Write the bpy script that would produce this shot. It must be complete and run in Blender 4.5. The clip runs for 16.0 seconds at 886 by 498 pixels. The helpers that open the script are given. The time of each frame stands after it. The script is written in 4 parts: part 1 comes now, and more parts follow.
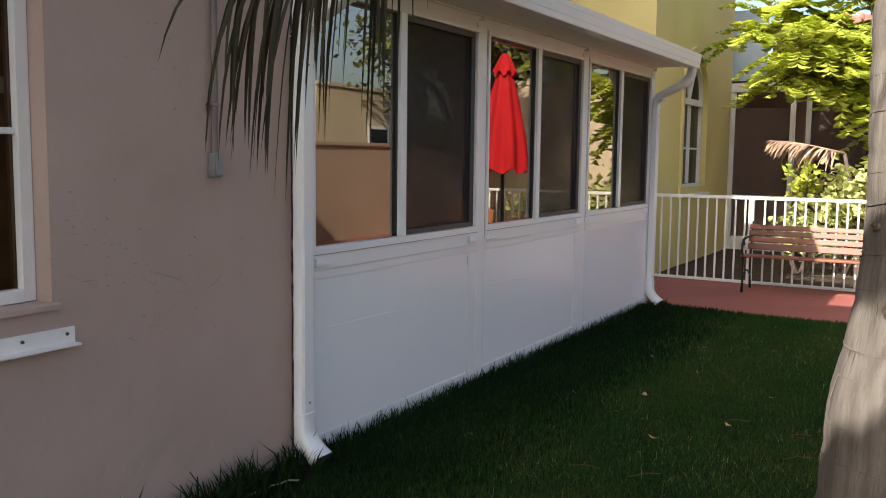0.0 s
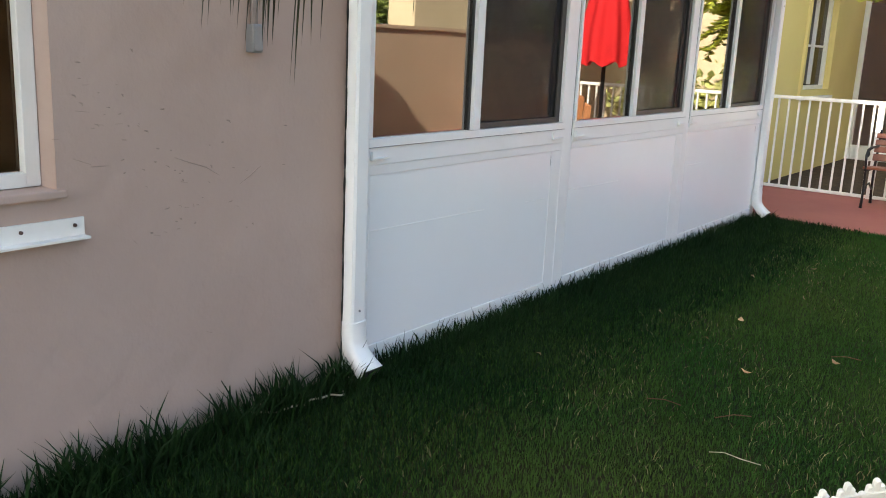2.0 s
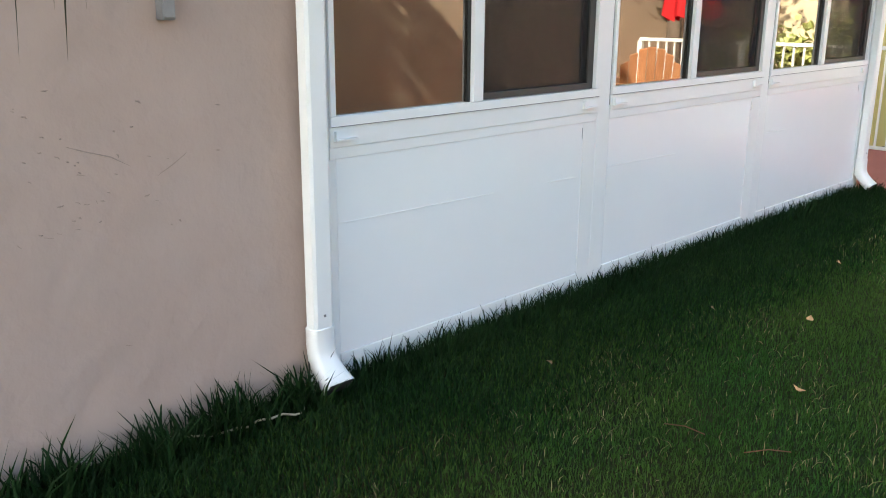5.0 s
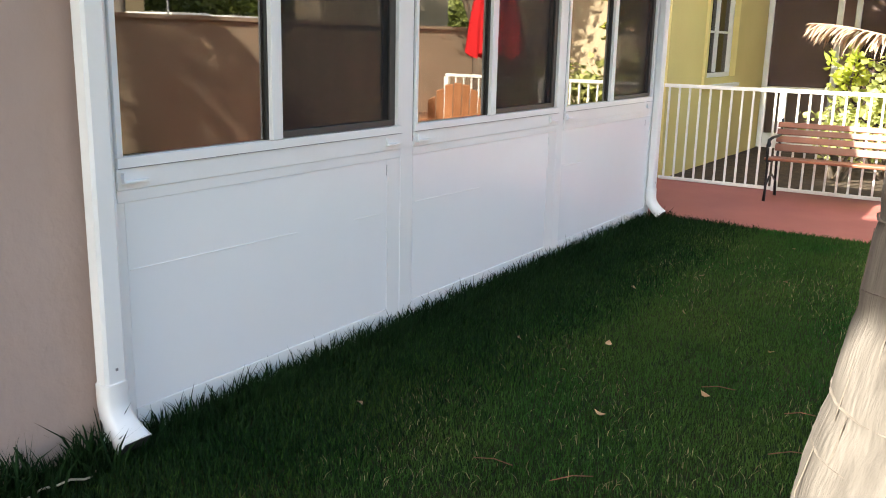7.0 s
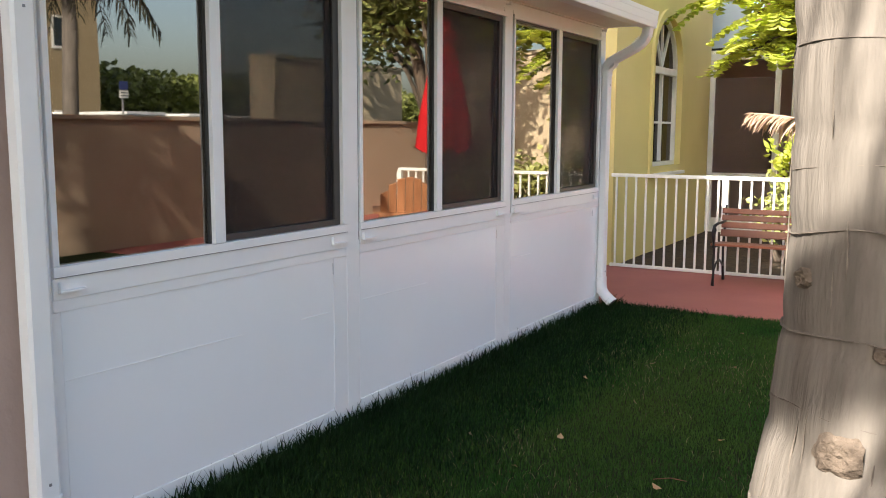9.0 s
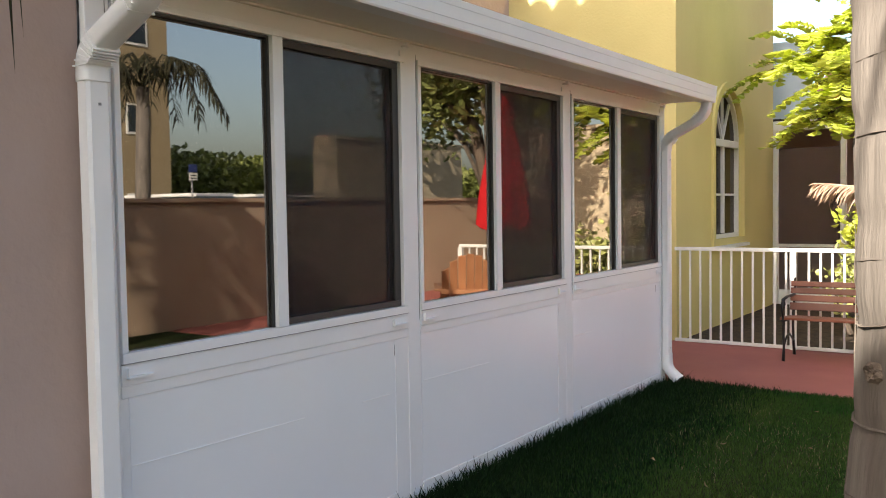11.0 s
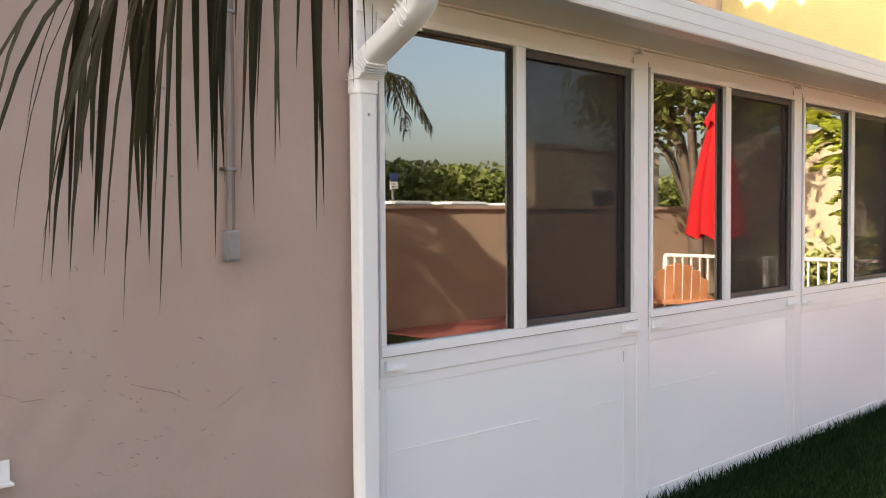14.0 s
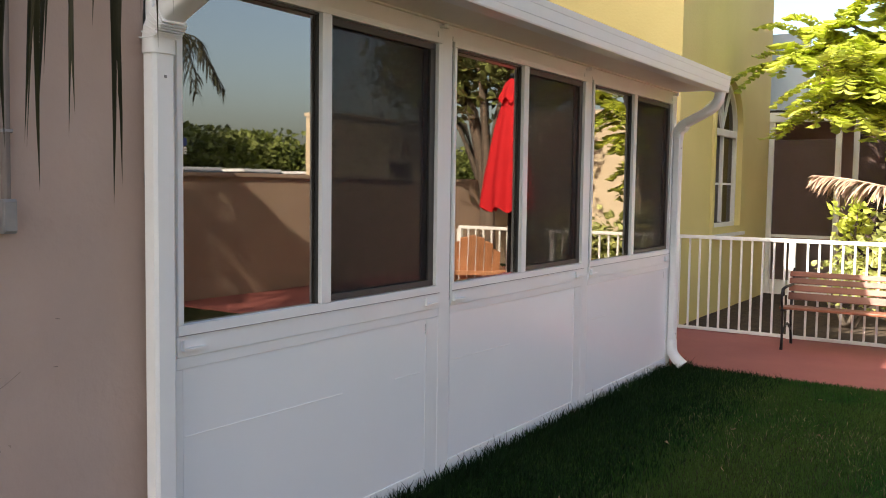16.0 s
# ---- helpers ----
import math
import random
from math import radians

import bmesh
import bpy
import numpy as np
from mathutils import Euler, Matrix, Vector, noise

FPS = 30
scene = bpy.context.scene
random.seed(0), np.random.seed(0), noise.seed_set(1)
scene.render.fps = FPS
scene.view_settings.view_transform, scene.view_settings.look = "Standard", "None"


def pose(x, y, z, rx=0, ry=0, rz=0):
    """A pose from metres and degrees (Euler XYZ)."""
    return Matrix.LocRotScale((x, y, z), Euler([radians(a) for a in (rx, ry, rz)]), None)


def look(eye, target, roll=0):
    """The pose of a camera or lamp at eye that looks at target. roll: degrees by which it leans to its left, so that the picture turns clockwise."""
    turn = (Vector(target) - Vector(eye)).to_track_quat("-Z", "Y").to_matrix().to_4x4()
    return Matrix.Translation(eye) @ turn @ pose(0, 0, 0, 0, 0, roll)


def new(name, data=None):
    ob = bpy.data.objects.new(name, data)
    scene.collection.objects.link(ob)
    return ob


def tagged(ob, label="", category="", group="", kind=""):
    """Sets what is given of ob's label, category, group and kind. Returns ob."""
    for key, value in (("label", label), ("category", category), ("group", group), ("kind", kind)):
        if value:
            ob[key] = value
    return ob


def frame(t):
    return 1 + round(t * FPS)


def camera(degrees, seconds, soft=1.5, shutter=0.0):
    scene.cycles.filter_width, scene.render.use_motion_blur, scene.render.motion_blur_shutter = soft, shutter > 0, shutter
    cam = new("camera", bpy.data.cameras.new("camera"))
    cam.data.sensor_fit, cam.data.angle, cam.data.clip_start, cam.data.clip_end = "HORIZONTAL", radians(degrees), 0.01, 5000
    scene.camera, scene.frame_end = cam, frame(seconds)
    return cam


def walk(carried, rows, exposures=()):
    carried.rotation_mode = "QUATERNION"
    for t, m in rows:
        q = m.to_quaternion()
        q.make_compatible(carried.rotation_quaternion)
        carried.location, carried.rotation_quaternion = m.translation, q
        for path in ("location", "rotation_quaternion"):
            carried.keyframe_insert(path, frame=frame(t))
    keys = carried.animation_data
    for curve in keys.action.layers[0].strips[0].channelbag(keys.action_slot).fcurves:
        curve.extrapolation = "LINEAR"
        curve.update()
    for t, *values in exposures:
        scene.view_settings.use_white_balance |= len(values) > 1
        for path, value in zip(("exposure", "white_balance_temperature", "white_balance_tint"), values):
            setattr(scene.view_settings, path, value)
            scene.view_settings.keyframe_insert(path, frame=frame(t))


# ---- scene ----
cam = camera(52.7, 16.0, soft=1.0)
PATH = [
    (0, (2.378, -3.012, 1.447), (1.382, -1.291, 1.238), 0.7),
    (0.5, (2.322, -2.957, 1.441), (1.318, -1.252, 1.15), 0.7),
    (1, (2.251, -2.877, 1.439), (1.222, -1.203, 1.065), 1.2),
    (1.5, (2.213, -2.747, 1.429), (1.13, -1.121, 1.004), 2.0),
    (2, (2.235, -2.563, 1.413), (1.084, -0.99, 0.964), 2.6),
    (2.5, (2.255, -2.407, 1.41), (1.06, -0.882, 0.913), 2.2),
    (3, (2.25, -2.267, 1.413), (1.013, -0.786, 0.886), 1.2),
    (5.5, (2.291, -1.802, 1.409), (0.941, -0.425, 0.877), 0.5),
    (6, (2.287, -1.793, 1.417), (1.049, -0.312, 0.896), 1.1),
    (6.5, (2.28, -1.775, 1.418), (1.153, -0.197, 0.926), 1.5),
    (7, (2.303, -1.771, 1.423), (1.258, -0.128, 0.966), 1.3),
    (7.5, (2.335, -1.78, 1.44), (1.341, -0.095, 1.023), 1.0),
    (8, (2.344, -1.765, 1.438), (1.37, -0.057, 1.073), 0.7),
    (8.5, (2.353, -1.748, 1.443), (1.372, -0.033, 1.13), 0.5),
    (9, (2.358, -1.744, 1.46), (1.367, -0.027, 1.199), 0.2),
    (11.5, (2.372, -1.745, 1.489), (1.194, -0.13, 1.427), -1.2),
    (12, (2.389, -1.782, 1.485), (1.128, -0.231, 1.443), -1.1),
    (12.5, (2.377, -1.811, 1.483), (1.041, -0.323, 1.449), -1.0),
    (13, (2.394, -1.854, 1.475), (0.977, -0.443, 1.445), -1.0),
    (13.5, (2.314, -1.891, 1.475), (0.869, -0.509, 1.431), -0.7),
    (14, (2.26, -1.927, 1.479), (0.827, -0.533, 1.407), -0.4),
    (14.5, (2.216, -1.955, 1.489), (0.839, -0.509, 1.383), 0.1),
    (15, (2.186, -1.952, 1.496), (0.904, -0.423, 1.368), 0.5),
    (15.5, (2.165, -1.924, 1.499), (0.99, -0.311, 1.361), 0.7),
    (16, (2.184, -1.907, 1.492), (1.11, -0.225, 1.353), 0.8),
]
walk(cam, [(t, look(eye, target, roll)) for t, eye, target, roll in PATH], [(0, 1.28, 6420, 8), (1.5, 1.84, 6370, 4), (2.5, 2.42, 6370, 1), (6, 2.57, 6370, 0), (7.5, 2.14, 6470, 5), (8.5, 1.96, 6470, 7), (9, 1.97, 6470, 7), (11.5, 1.75, 6720, 9), (12.5, 1.71, 6720, 9), (13.5, 2.3, 6900, 10), (14.5, 2.3, 6900, 10), (15.3, 2.07, 6720, 9), (16, 1.72, 6720, 9)])

# ---- light ----
SUN = Vector((0.43, 1.35, -1.0)).normalized()
world = bpy.data.worlds.new("world")
scene.world = world
world.use_nodes = True
wn = world.node_tree.nodes
sky = wn.new("ShaderNodeTexSky")
sky.sky_type = "NISHITA"
sky.sun_disc = False
sky.sun_elevation = math.asin(-SUN.z)
sky.sun_rotation = math.atan2(-SUN.x, -SUN.y)
sky.air_density, sky.dust_density = 1.0, 4.0
wn["Background"].inputs["Strength"].default_value = 0.125
world.node_tree.links.new(sky.outputs[0], wn["Background"].inputs["Color"])
sun = new("sun", bpy.data.lights.new("sun", "SUN"))
sun.data.energy, sun.data.angle, sun.data.color = 5.0, radians(0.6), (1.0, 0.93, 0.82)
sun.matrix_world = look((0, 0, 20), Vector((0, 0, 20)) + SUN)


# ---- materials ----
def material(name, c1, c2=None, rough=0.6, scale=8.0, fine=120.0, bump=0.1, metal=0.0, stain=0.0, stain_col=(0.1, 0.09, 0.08), stretch=(1, 1, 1), spec=0.5, by_object=0.0, by_island=0.0, bump_scale=None, bump_dist=0.01, translucent=0.0):
    """Two scales of colour variation, stains and fine relief."""
    m = bpy.data.materials.new(name)
    m.use_nodes = True
    nt = m.node_tree
    n, l = nt.nodes, nt.links
    b = n["Principled BSDF"]
    c2 = c2 or tuple(v * 0.8 for v in c1)
    tc = n.new("ShaderNodeTexCoord")
    mp = n.new("ShaderNodeMapping")
    mp.inputs["Scale"].default_value = stretch
    l.new(tc.outputs["Object"], mp.inputs["Vector"])
    n1 = n.new("ShaderNodeTexNoise")
    n1.inputs["Scale"].default_value, n1.inputs["Detail"].default_value = scale, 6
    l.new(mp.outputs[0], n1.inputs["Vector"])
    n2 = n.new("ShaderNodeTexNoise")
    n2.inputs["Scale"].default_value, n2.inputs["Detail"].default_value = fine, 4
    l.new(mp.outputs[0], n2.inputs["Vector"])
    mix = n.new("ShaderNodeMix")
    mix.data_type = "RGBA"
    mix.inputs["A"].default_value, mix.inputs["B"].default_value = (*c1, 1), (*c2, 1)
    add = n.new("ShaderNodeMath")
    add.operation = "MULTIPLY_ADD"
    add.inputs[1].default_value, add.inputs[2].default_value = 0.35, -0.17
    l.new(n2.outputs["Fac"], add.inputs[0])
    rmp = n.new("ShaderNodeMapRange")
    rmp.inputs["From Min"].default_value, rmp.inputs["From Max"].default_value = 0.32, 0.68
    l.new(n1.outputs["Fac"], rmp.inputs["Value"])
    tot = n.new("ShaderNodeMath")
    tot.use_clamp = True
    l.new(rmp.outputs[0], tot.inputs[0])
    l.new(add.outputs[0], tot.inputs[1])
    l.new(tot.outputs[0], mix.inputs["Factor"])
    col = mix.outputs["Result"]
    if by_object or by_island:
        info = n.new("ShaderNodeNewGeometry" if by_island else "ShaderNodeObjectInfo")
        out = info.outputs["Random Per Island" if by_island else "Random"]
        amt = by_island or by_object
        mr = n.new("ShaderNodeMapRange")
        mr.inputs["To Min"].default_value, mr.inputs["To Max"].default_value = 1 - amt, 1 + amt
        l.new(out, mr.inputs["Value"])
        hsv = n.new("ShaderNodeHueSaturation")
        l.new(mr.outputs[0], hsv.inputs["Value"])
        l.new(col, hsv.inputs["Color"])
        col = hsv.outputs["Color"]
    if stain:
        n3 = n.new("ShaderNodeTexNoise")
        n3.inputs["Scale"].default_value, n3.inputs["Detail"].default_value = scale * 0.37, 8
        n3.inputs["Roughness"].default_value = 0.7
        l.new(mp.outputs[0], n3.inputs["Vector"])
        r3 = n.new("ShaderNodeMapRange")
        r3.inputs["From Min"].default_value, r3.inputs["From Max"].default_value = 0.52, 0.75
        r3.inputs["To Max"].default_value = stain
        l.new(n3.outputs["Fac"], r3.inputs["Value"])
        ms = n.new("ShaderNodeMix")
        ms.data_type = "RGBA"
        ms.inputs["B"].default_value = (*stain_col, 1)
        l.new(r3.outputs[0], ms.inputs["Factor"])
        l.new(col, ms.inputs["A"])
        col = ms.outputs["Result"]
    l.new(col, b.inputs["Base Color"])
    b.inputs["Roughness"].default_value = rough
    b.inputs["Metallic"].default_value = metal
    b.inputs["Specular IOR Level"].default_value = spec
    if bump:
        nb = n2
        if bump_scale:
            nb = n.new("ShaderNodeTexNoise")
            nb.inputs["Scale"].default_value, nb.inputs["Detail"].default_value = bump_scale, 5
            l.new(mp.outputs[0], nb.inputs["Vector"])
        bp = n.new("ShaderNodeBump")
        bp.inputs["Strength"].default_value, bp.inputs["Distance"].default_value = bump, bump_dist
        l.new(nb.outputs["Fac"], bp.inputs["Height"])
        l.new(bp.outputs[0], b.inputs["Normal"])
    if translucent:
        tr = n.new("ShaderNodeBsdfTranslucent")
        l.new(col, tr.inputs["Color"])
        mx = n.new("ShaderNodeMixShader")
        mx.inputs[0].default_value = translucent
        l.new(b.outputs[0], mx.inputs[1])
        l.new(tr.outputs[0], mx.inputs[2])
        l.new(mx.outputs[0], n["Material Output"].inputs["Surface"])
    return m


def glass_material(name, tint, ior, rough=0.0):
    """A thin pane: a mirror by Fresnel over a tinted see-through sheet."""
    m = bpy.data.materials.new(name)
    m.use_nodes = True
    n, l = m.node_tree.nodes, m.node_tree.links
    fr = n.new("ShaderNodeFresnel")
    fr.inputs["IOR"].default_value = ior
    tc = n.new("ShaderNodeTexCoord")
    wv = n.new("ShaderNodeTexNoise")
    wv.inputs["Scale"].default_value, wv.inputs["Detail"].default_value = 1.6, 1
    l.new(tc.outputs["Object"], wv.inputs["Vector"])
    bp = n.new("ShaderNodeBump")
    bp.inputs["Strength"].default_value, bp.inputs["Distance"].default_value = 0.05, 0.01
    l.new(wv.outputs["Fac"], bp.inputs["Height"])
    gl = n.new("ShaderNodeBsdfGlossy")
    gl.inputs["Roughness"].default_value = rough
    gl.inputs["Color"].default_value = (1.0, 0.945, 0.875, 1)
    l.new(bp.outputs[0], gl.inputs["Normal"])
    tr = n.new("ShaderNodeBsdfTransparent")
    tr.inputs["Color"].default_value = (*tint, 1)
    mx = n.new("ShaderNodeMixShader")
    l.new(fr.outputs[0], mx.inputs[0])
    l.new(tr.outputs[0], mx.inputs[1])
    l.new(gl.outputs[0], mx.inputs[2])
    l.new(mx.outputs[0], n["Material Output"].inputs["Surface"])
    return m


def mesh_screen(name, colour, through_share):
    """Fine insect screen: dark threads that cover part of the view."""
    m = bpy.data.materials.new(name)
    m.use_nodes = True
    n, l = m.node_tree.nodes, m.node_tree.links
    n["Principled BSDF"].inputs["Base Color"].default_value = (*colour, 1)
    n["Principled BSDF"].inputs["Roughness"].default_value = 0.7
    tr = n.new("ShaderNodeBsdfTransparent")
    mx = n.new("ShaderNodeMixShader")
    mx.inputs[0].default_value = through_share
    l.new(n["Principled BSDF"].outputs[0], mx.inputs[1])
    l.new(tr.outputs[0], mx.inputs[2])
    l.new(mx.outputs[0], n["Material Output"].inputs["Surface"])
    return m


M_PINK = material("pink_stucco", (0.465, 0.356, 0.305), (0.425, 0.318, 0.270), 0.9, 1.6, 55, 0.38, stain=0.5, stain_col=(0.38, 0.295, 0.257), bump_scale=8, bump_dist=0.03, spec=0.2)
M_YELLOW = material("yellow_stucco", (0.66, 0.555, 0.24), (0.61, 0.51, 0.215), 0.9, 1.2, 60, 0.3, stain=0.2, stain_col=(0.5, 0.42, 0.16), bump_scale=40, spec=0.2)
M_WHITE = material("white_aluminium", (0.85, 0.855, 0.85), (0.81, 0.82, 0.815), 0.32, 2.5, 40, 0.03, stain=0.08, stain_col=(0.6, 0.58, 0.55))
M_PANEL = material("white_panel_skin", (0.88, 0.89, 0.895), (0.85, 0.865, 0.87), 0.2, 1.1, 14, 0.05, stain=0.1, stain_col=(0.66, 0.65, 0.63), bump_scale=3.0, bump_dist=0.006)
M_SOFFIT = material("weathered_soffit", (0.84, 0.81, 0.74), (0.80, 0.765, 0.69), 0.5, 3, 50, 0.05, stain=0.25, stain_col=(0.42, 0.38, 0.32))
M_TRIM = material("white_trim_paint", (0.78, 0.77, 0.74), (0.72, 0.70, 0.66), 0.5, 6, 60, 0.08)
M_GREYDARK = material("grey_screen_frame", (0.042, 0.04, 0.038), None, 0.5, 8, 60, 0.03)
M_SLOT = material("dark_gap", (0.03, 0.03, 0.03), None, 0.8, 8, 60, 0.0)
M_GLASS = glass_material("window_glass", (0.30, 0.27, 0.24), 2.8, 0.015)
M_DARKGLASS = glass_material("dark_window_glass", (0.10, 0.09, 0.085), 1.2)
M_HOUSEGLASS = glass_material("clear_house_glass", (0.72, 0.64, 0.54), 1.25)
M_BROWNROOM = material("brown_panelling", (0.26, 0.15, 0.075), (0.18, 0.10, 0.05), 0.6, 3, 40, 0.2, stretch=(1, 0.4, 4))
M_SCREEN = mesh_screen("insect_screen", (0.014, 0.009, 0.007), 0.56)
M_BROWNSCREEN = mesh_screen("porch_screen", (0.10, 0.06, 0.05), 0.25)
M_DECK = material("red_painted_concrete", (0.30, 0.09, 0.073), (0.255, 0.073, 0.06), 0.75, 2.2, 50, 0.15, stain=0.35, stain_col=(0.24, 0.10, 0.085))
M_SOIL = material("lawn_soil", (0.013, 0.027, 0.007), (0.028, 0.026, 0.011), 0.95, 3.0, 60, 0.6, stain=0.5, stain_col=(0.07, 0.05, 0.028), bump_scale=80, bump_dist=0.02, spec=0.1)
M_GRASS = material("grass_blades", (0.020, 0.066, 0.012), (0.054, 0.092, 0.019), 0.7, 1.3, 30, 0, by_island=0.45, spec=0.1, translucent=0.2)
M_DRYLEAF = material("dry_leaf", (0.42, 0.25, 0.12), (0.25, 0.13, 0.06), 0.8, 20, 90, 0.2, by_object=0.3)
# deep green of long grass, darkened further for the shade near the wall
M_TALLGRASS = material("tall_shaded_grass_blades", (0.007, 0.022, 0.006), (0.013, 0.031, 0.008), 0.65, 1.3, 30, 0, by_island=0.45, spec=0.1, translucent=0.15)
M_STRAW = material("dry_grass", (0.25, 0.205, 0.105), (0.15, 0.125, 0.06), 0.8, 6, 60, 0.0, by_island=0.4, spec=0.15)
M_REDTWIG = material("reddish_twig", (0.17, 0.065, 0.035), (0.11, 0.045, 0.025), 0.85, 20, 90, 0.2)
M_FARLEAF = material("sunny_far_leaf", (0.15, 0.19, 0.04), (0.22, 0.24, 0.065), 0.5, 0.4, 8, 0.0, by_island=0.45, translucent=0.3)
M_MULCH = material("dark_mulch", (0.05, 0.038, 0.03), (0.09, 0.065, 0.045), 0.95, 12, 70, 0.8, bump_scale=40, bump_dist=0.03, spec=0.1)
M_TRUNK = material("palm_bark", (0.165, 0.143, 0.126), (0.092, 0.079, 0.069), 0.9, 9, 70, 0.32, stain=0.6, stain_col=(0.062, 0.052, 0.046), stretch=(2.6, 2.6, 0.3), bump_scale=42, bump_dist=0.016, spec=0.15)
M_RING = material("bark_ring", (0.095, 0.079, 0.067), (0.16, 0.135, 0.115), 0.95, 30, 90, 0.4, spec=0.1)
M_SCAR = material("pruned_scar_wood", (0.145, 0.112, 0.088), (0.07, 0.052, 0.04), 0.9, 40, 120, 0.9, spec=0.15)
M_FROND = material("palm_leaflet", (0.021, 0.023, 0.010), (0.036, 0.031, 0.015), 0.6, 3, 40, 0.1, spec=0.2, by_island=0.35, translucent=0.2)
M_DRYFROND = material("dry_palm_leaflet", (0.50, 0.34, 0.25), (0.34, 0.22, 0.155), 0.8, 8, 60, 0.1, by_island=0.3, translucent=0.15)
M_TREELEAF = material("tree_leaf", (0.50, 0.58, 0.085), (0.64, 0.65, 0.14), 0.5, 2, 40, 0.05, by_island=0.4, translucent=0.5)
M_BUSH = material("shrub_leaf", (0.33, 0.38, 0.11), (0.52, 0.50, 0.2), 0.45, 4, 40, 0.05, by_island=0.35, translucent=0.3)
M_DARKLEAF = material("dark_leaf", (0.13, 0.16, 0.045), (0.20, 0.21, 0.065), 0.5, 2, 40, 0.05, by_island=0.4, translucent=0.25)
M_TWIG = material("bark", (0.16, 0.12, 0.09), (0.10, 0.075, 0.055), 0.9, 14, 90, 0.5)
M_BENCHWOOD = material("varnished_slat", (0.215, 0.07, 0.036), (0.16, 0.05, 0.026), 0.45, 5, 70, 0.1, stretch=(0.2, 2, 2), by_object=0.18)
M_IRON = material("black_iron", (0.018, 0.018, 0.02), None, 0.45, 20, 90, 0.2, metal=0.4)
M_CHAIRWOOD = material("cedar_board", (0.50, 0.23, 0.11), (0.40, 0.17, 0.075), 0.55, 6, 70, 0.1, stretch=(2, 2, 0.3), by_object=0.2)
M_RED = material("red_canvas", (0.62, 0.02, 0.025), (0.52, 0.015, 0.02), 0.8, 4, 120, 0.15, spec=0.2, translucent=0.2)
M_GREY = material("galvanised_grey", (0.30, 0.30, 0.31), (0.24, 0.24, 0.25), 0.5, 14, 80, 0.1, metal=0.5)
M_CONDUIT = material("painted_conduit", (0.21, 0.17, 0.152), (0.155, 0.132, 0.122), 0.6, 14, 80, 0.1, metal=0.2)
M_CRACK = material("plaster_crack", (0.28, 0.21, 0.18), (0.35, 0.265, 0.225), 0.95, 40, 120, 0.3)
M_RUST = material("rust_spot", (0.10, 0.06, 0.05), None, 0.9, 40, 90, 0.2)
M_TWINE = material("pale_twine", (0.40, 0.34, 0.25), None, 0.9, 60, 200, 0.2)
M_TILE = material("terracotta_tile", (0.42, 0.17, 0.12), (0.34, 0.13, 0.09), 0.8, 6, 60, 0.3, by_object=0.35, stain=0.3, stain_col=(0.5, 0.36, 0.3))
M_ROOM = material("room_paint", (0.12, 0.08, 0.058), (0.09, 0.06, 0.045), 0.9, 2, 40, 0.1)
# near-black colour that stands in for the lack of light indoors
M_UNLITROOM = material("unlit_interior", (0.035, 0.025, 0.02), None, 0.9, 2, 40, 0.1)
M_BEIGE = material("beige_stucco", (0.60, 0.49, 0.345), (0.55, 0.445, 0.305), 0.9, 1.5, 50, 0.3, stain=0.25, stain_col=(0.36, 0.28, 0.2), bump_scale=30, spec=0.2)
# the beige stucco browned part way, with the wall's shade in the colour
M_GARDENWALL = material("half_shaded_stucco", (0.44, 0.33, 0.243), (0.385, 0.285, 0.205), 0.9, 1.5, 50, 0.3, stain=0.35, stain_col=(0.25, 0.17, 0.12), bump_scale=30, spec=0.2)
M_PALEBLUE = material("pale_blue_wall", (0.55, 0.60, 0.64), (0.50, 0.55, 0.60), 0.8, 2, 40, 0.1)
M_OCHRE = material("ochre_stucco", (0.30, 0.235, 0.145), (0.26, 0.20, 0.12), 0.9, 1.0, 40, 0.2, stain=0.3, stain_col=(0.2, 0.15, 0.09), spec=0.2)
M_CARWHITE = material("white_car_paint", (0.75, 0.75, 0.76), None, 0.25, 2, 40, 0.0)
M_CARGLASS = material("car_glass", (0.02, 0.025, 0.03), None, 0.1, 2, 40, 0.0)
M_BLUE = material("blue_sign", (0.03, 0.045, 0.16), None, 0.4, 4, 40, 0.0)


# ---- shapes ----
def thing(name, at, label, category, group="", kind=""):
    ob = new(name)
    ob.matrix_world = at if isinstance(at, Matrix) else Matrix.Translation(at)
    ob.empty_display_size = 0.1
    return tagged(ob, label, category, group, kind)


def part(name, bm, mat, parent=None, label="", smooth=False):
    me = bpy.data.meshes.new(name)
    bm.normal_update()
    if smooth:
        for f in bm.faces:
            f.smooth = True
    bm.to_mesh(me)
    bm.free()
    me.materials.append(mat)
    ob = new(name, me)
    if parent:
        ob.parent = parent
    if label:
        ob["label"] = label
    return ob


def shared(name, me, m, parent):
    ob = new(name, me)
    ob.parent = parent
    ob.matrix_basis = m
    return ob


def structure(name, bm, mat, label, smooth=False):
    return tagged(part(name, bm, mat, None, "", smooth), label, name.split("_")[0], "", "structure")


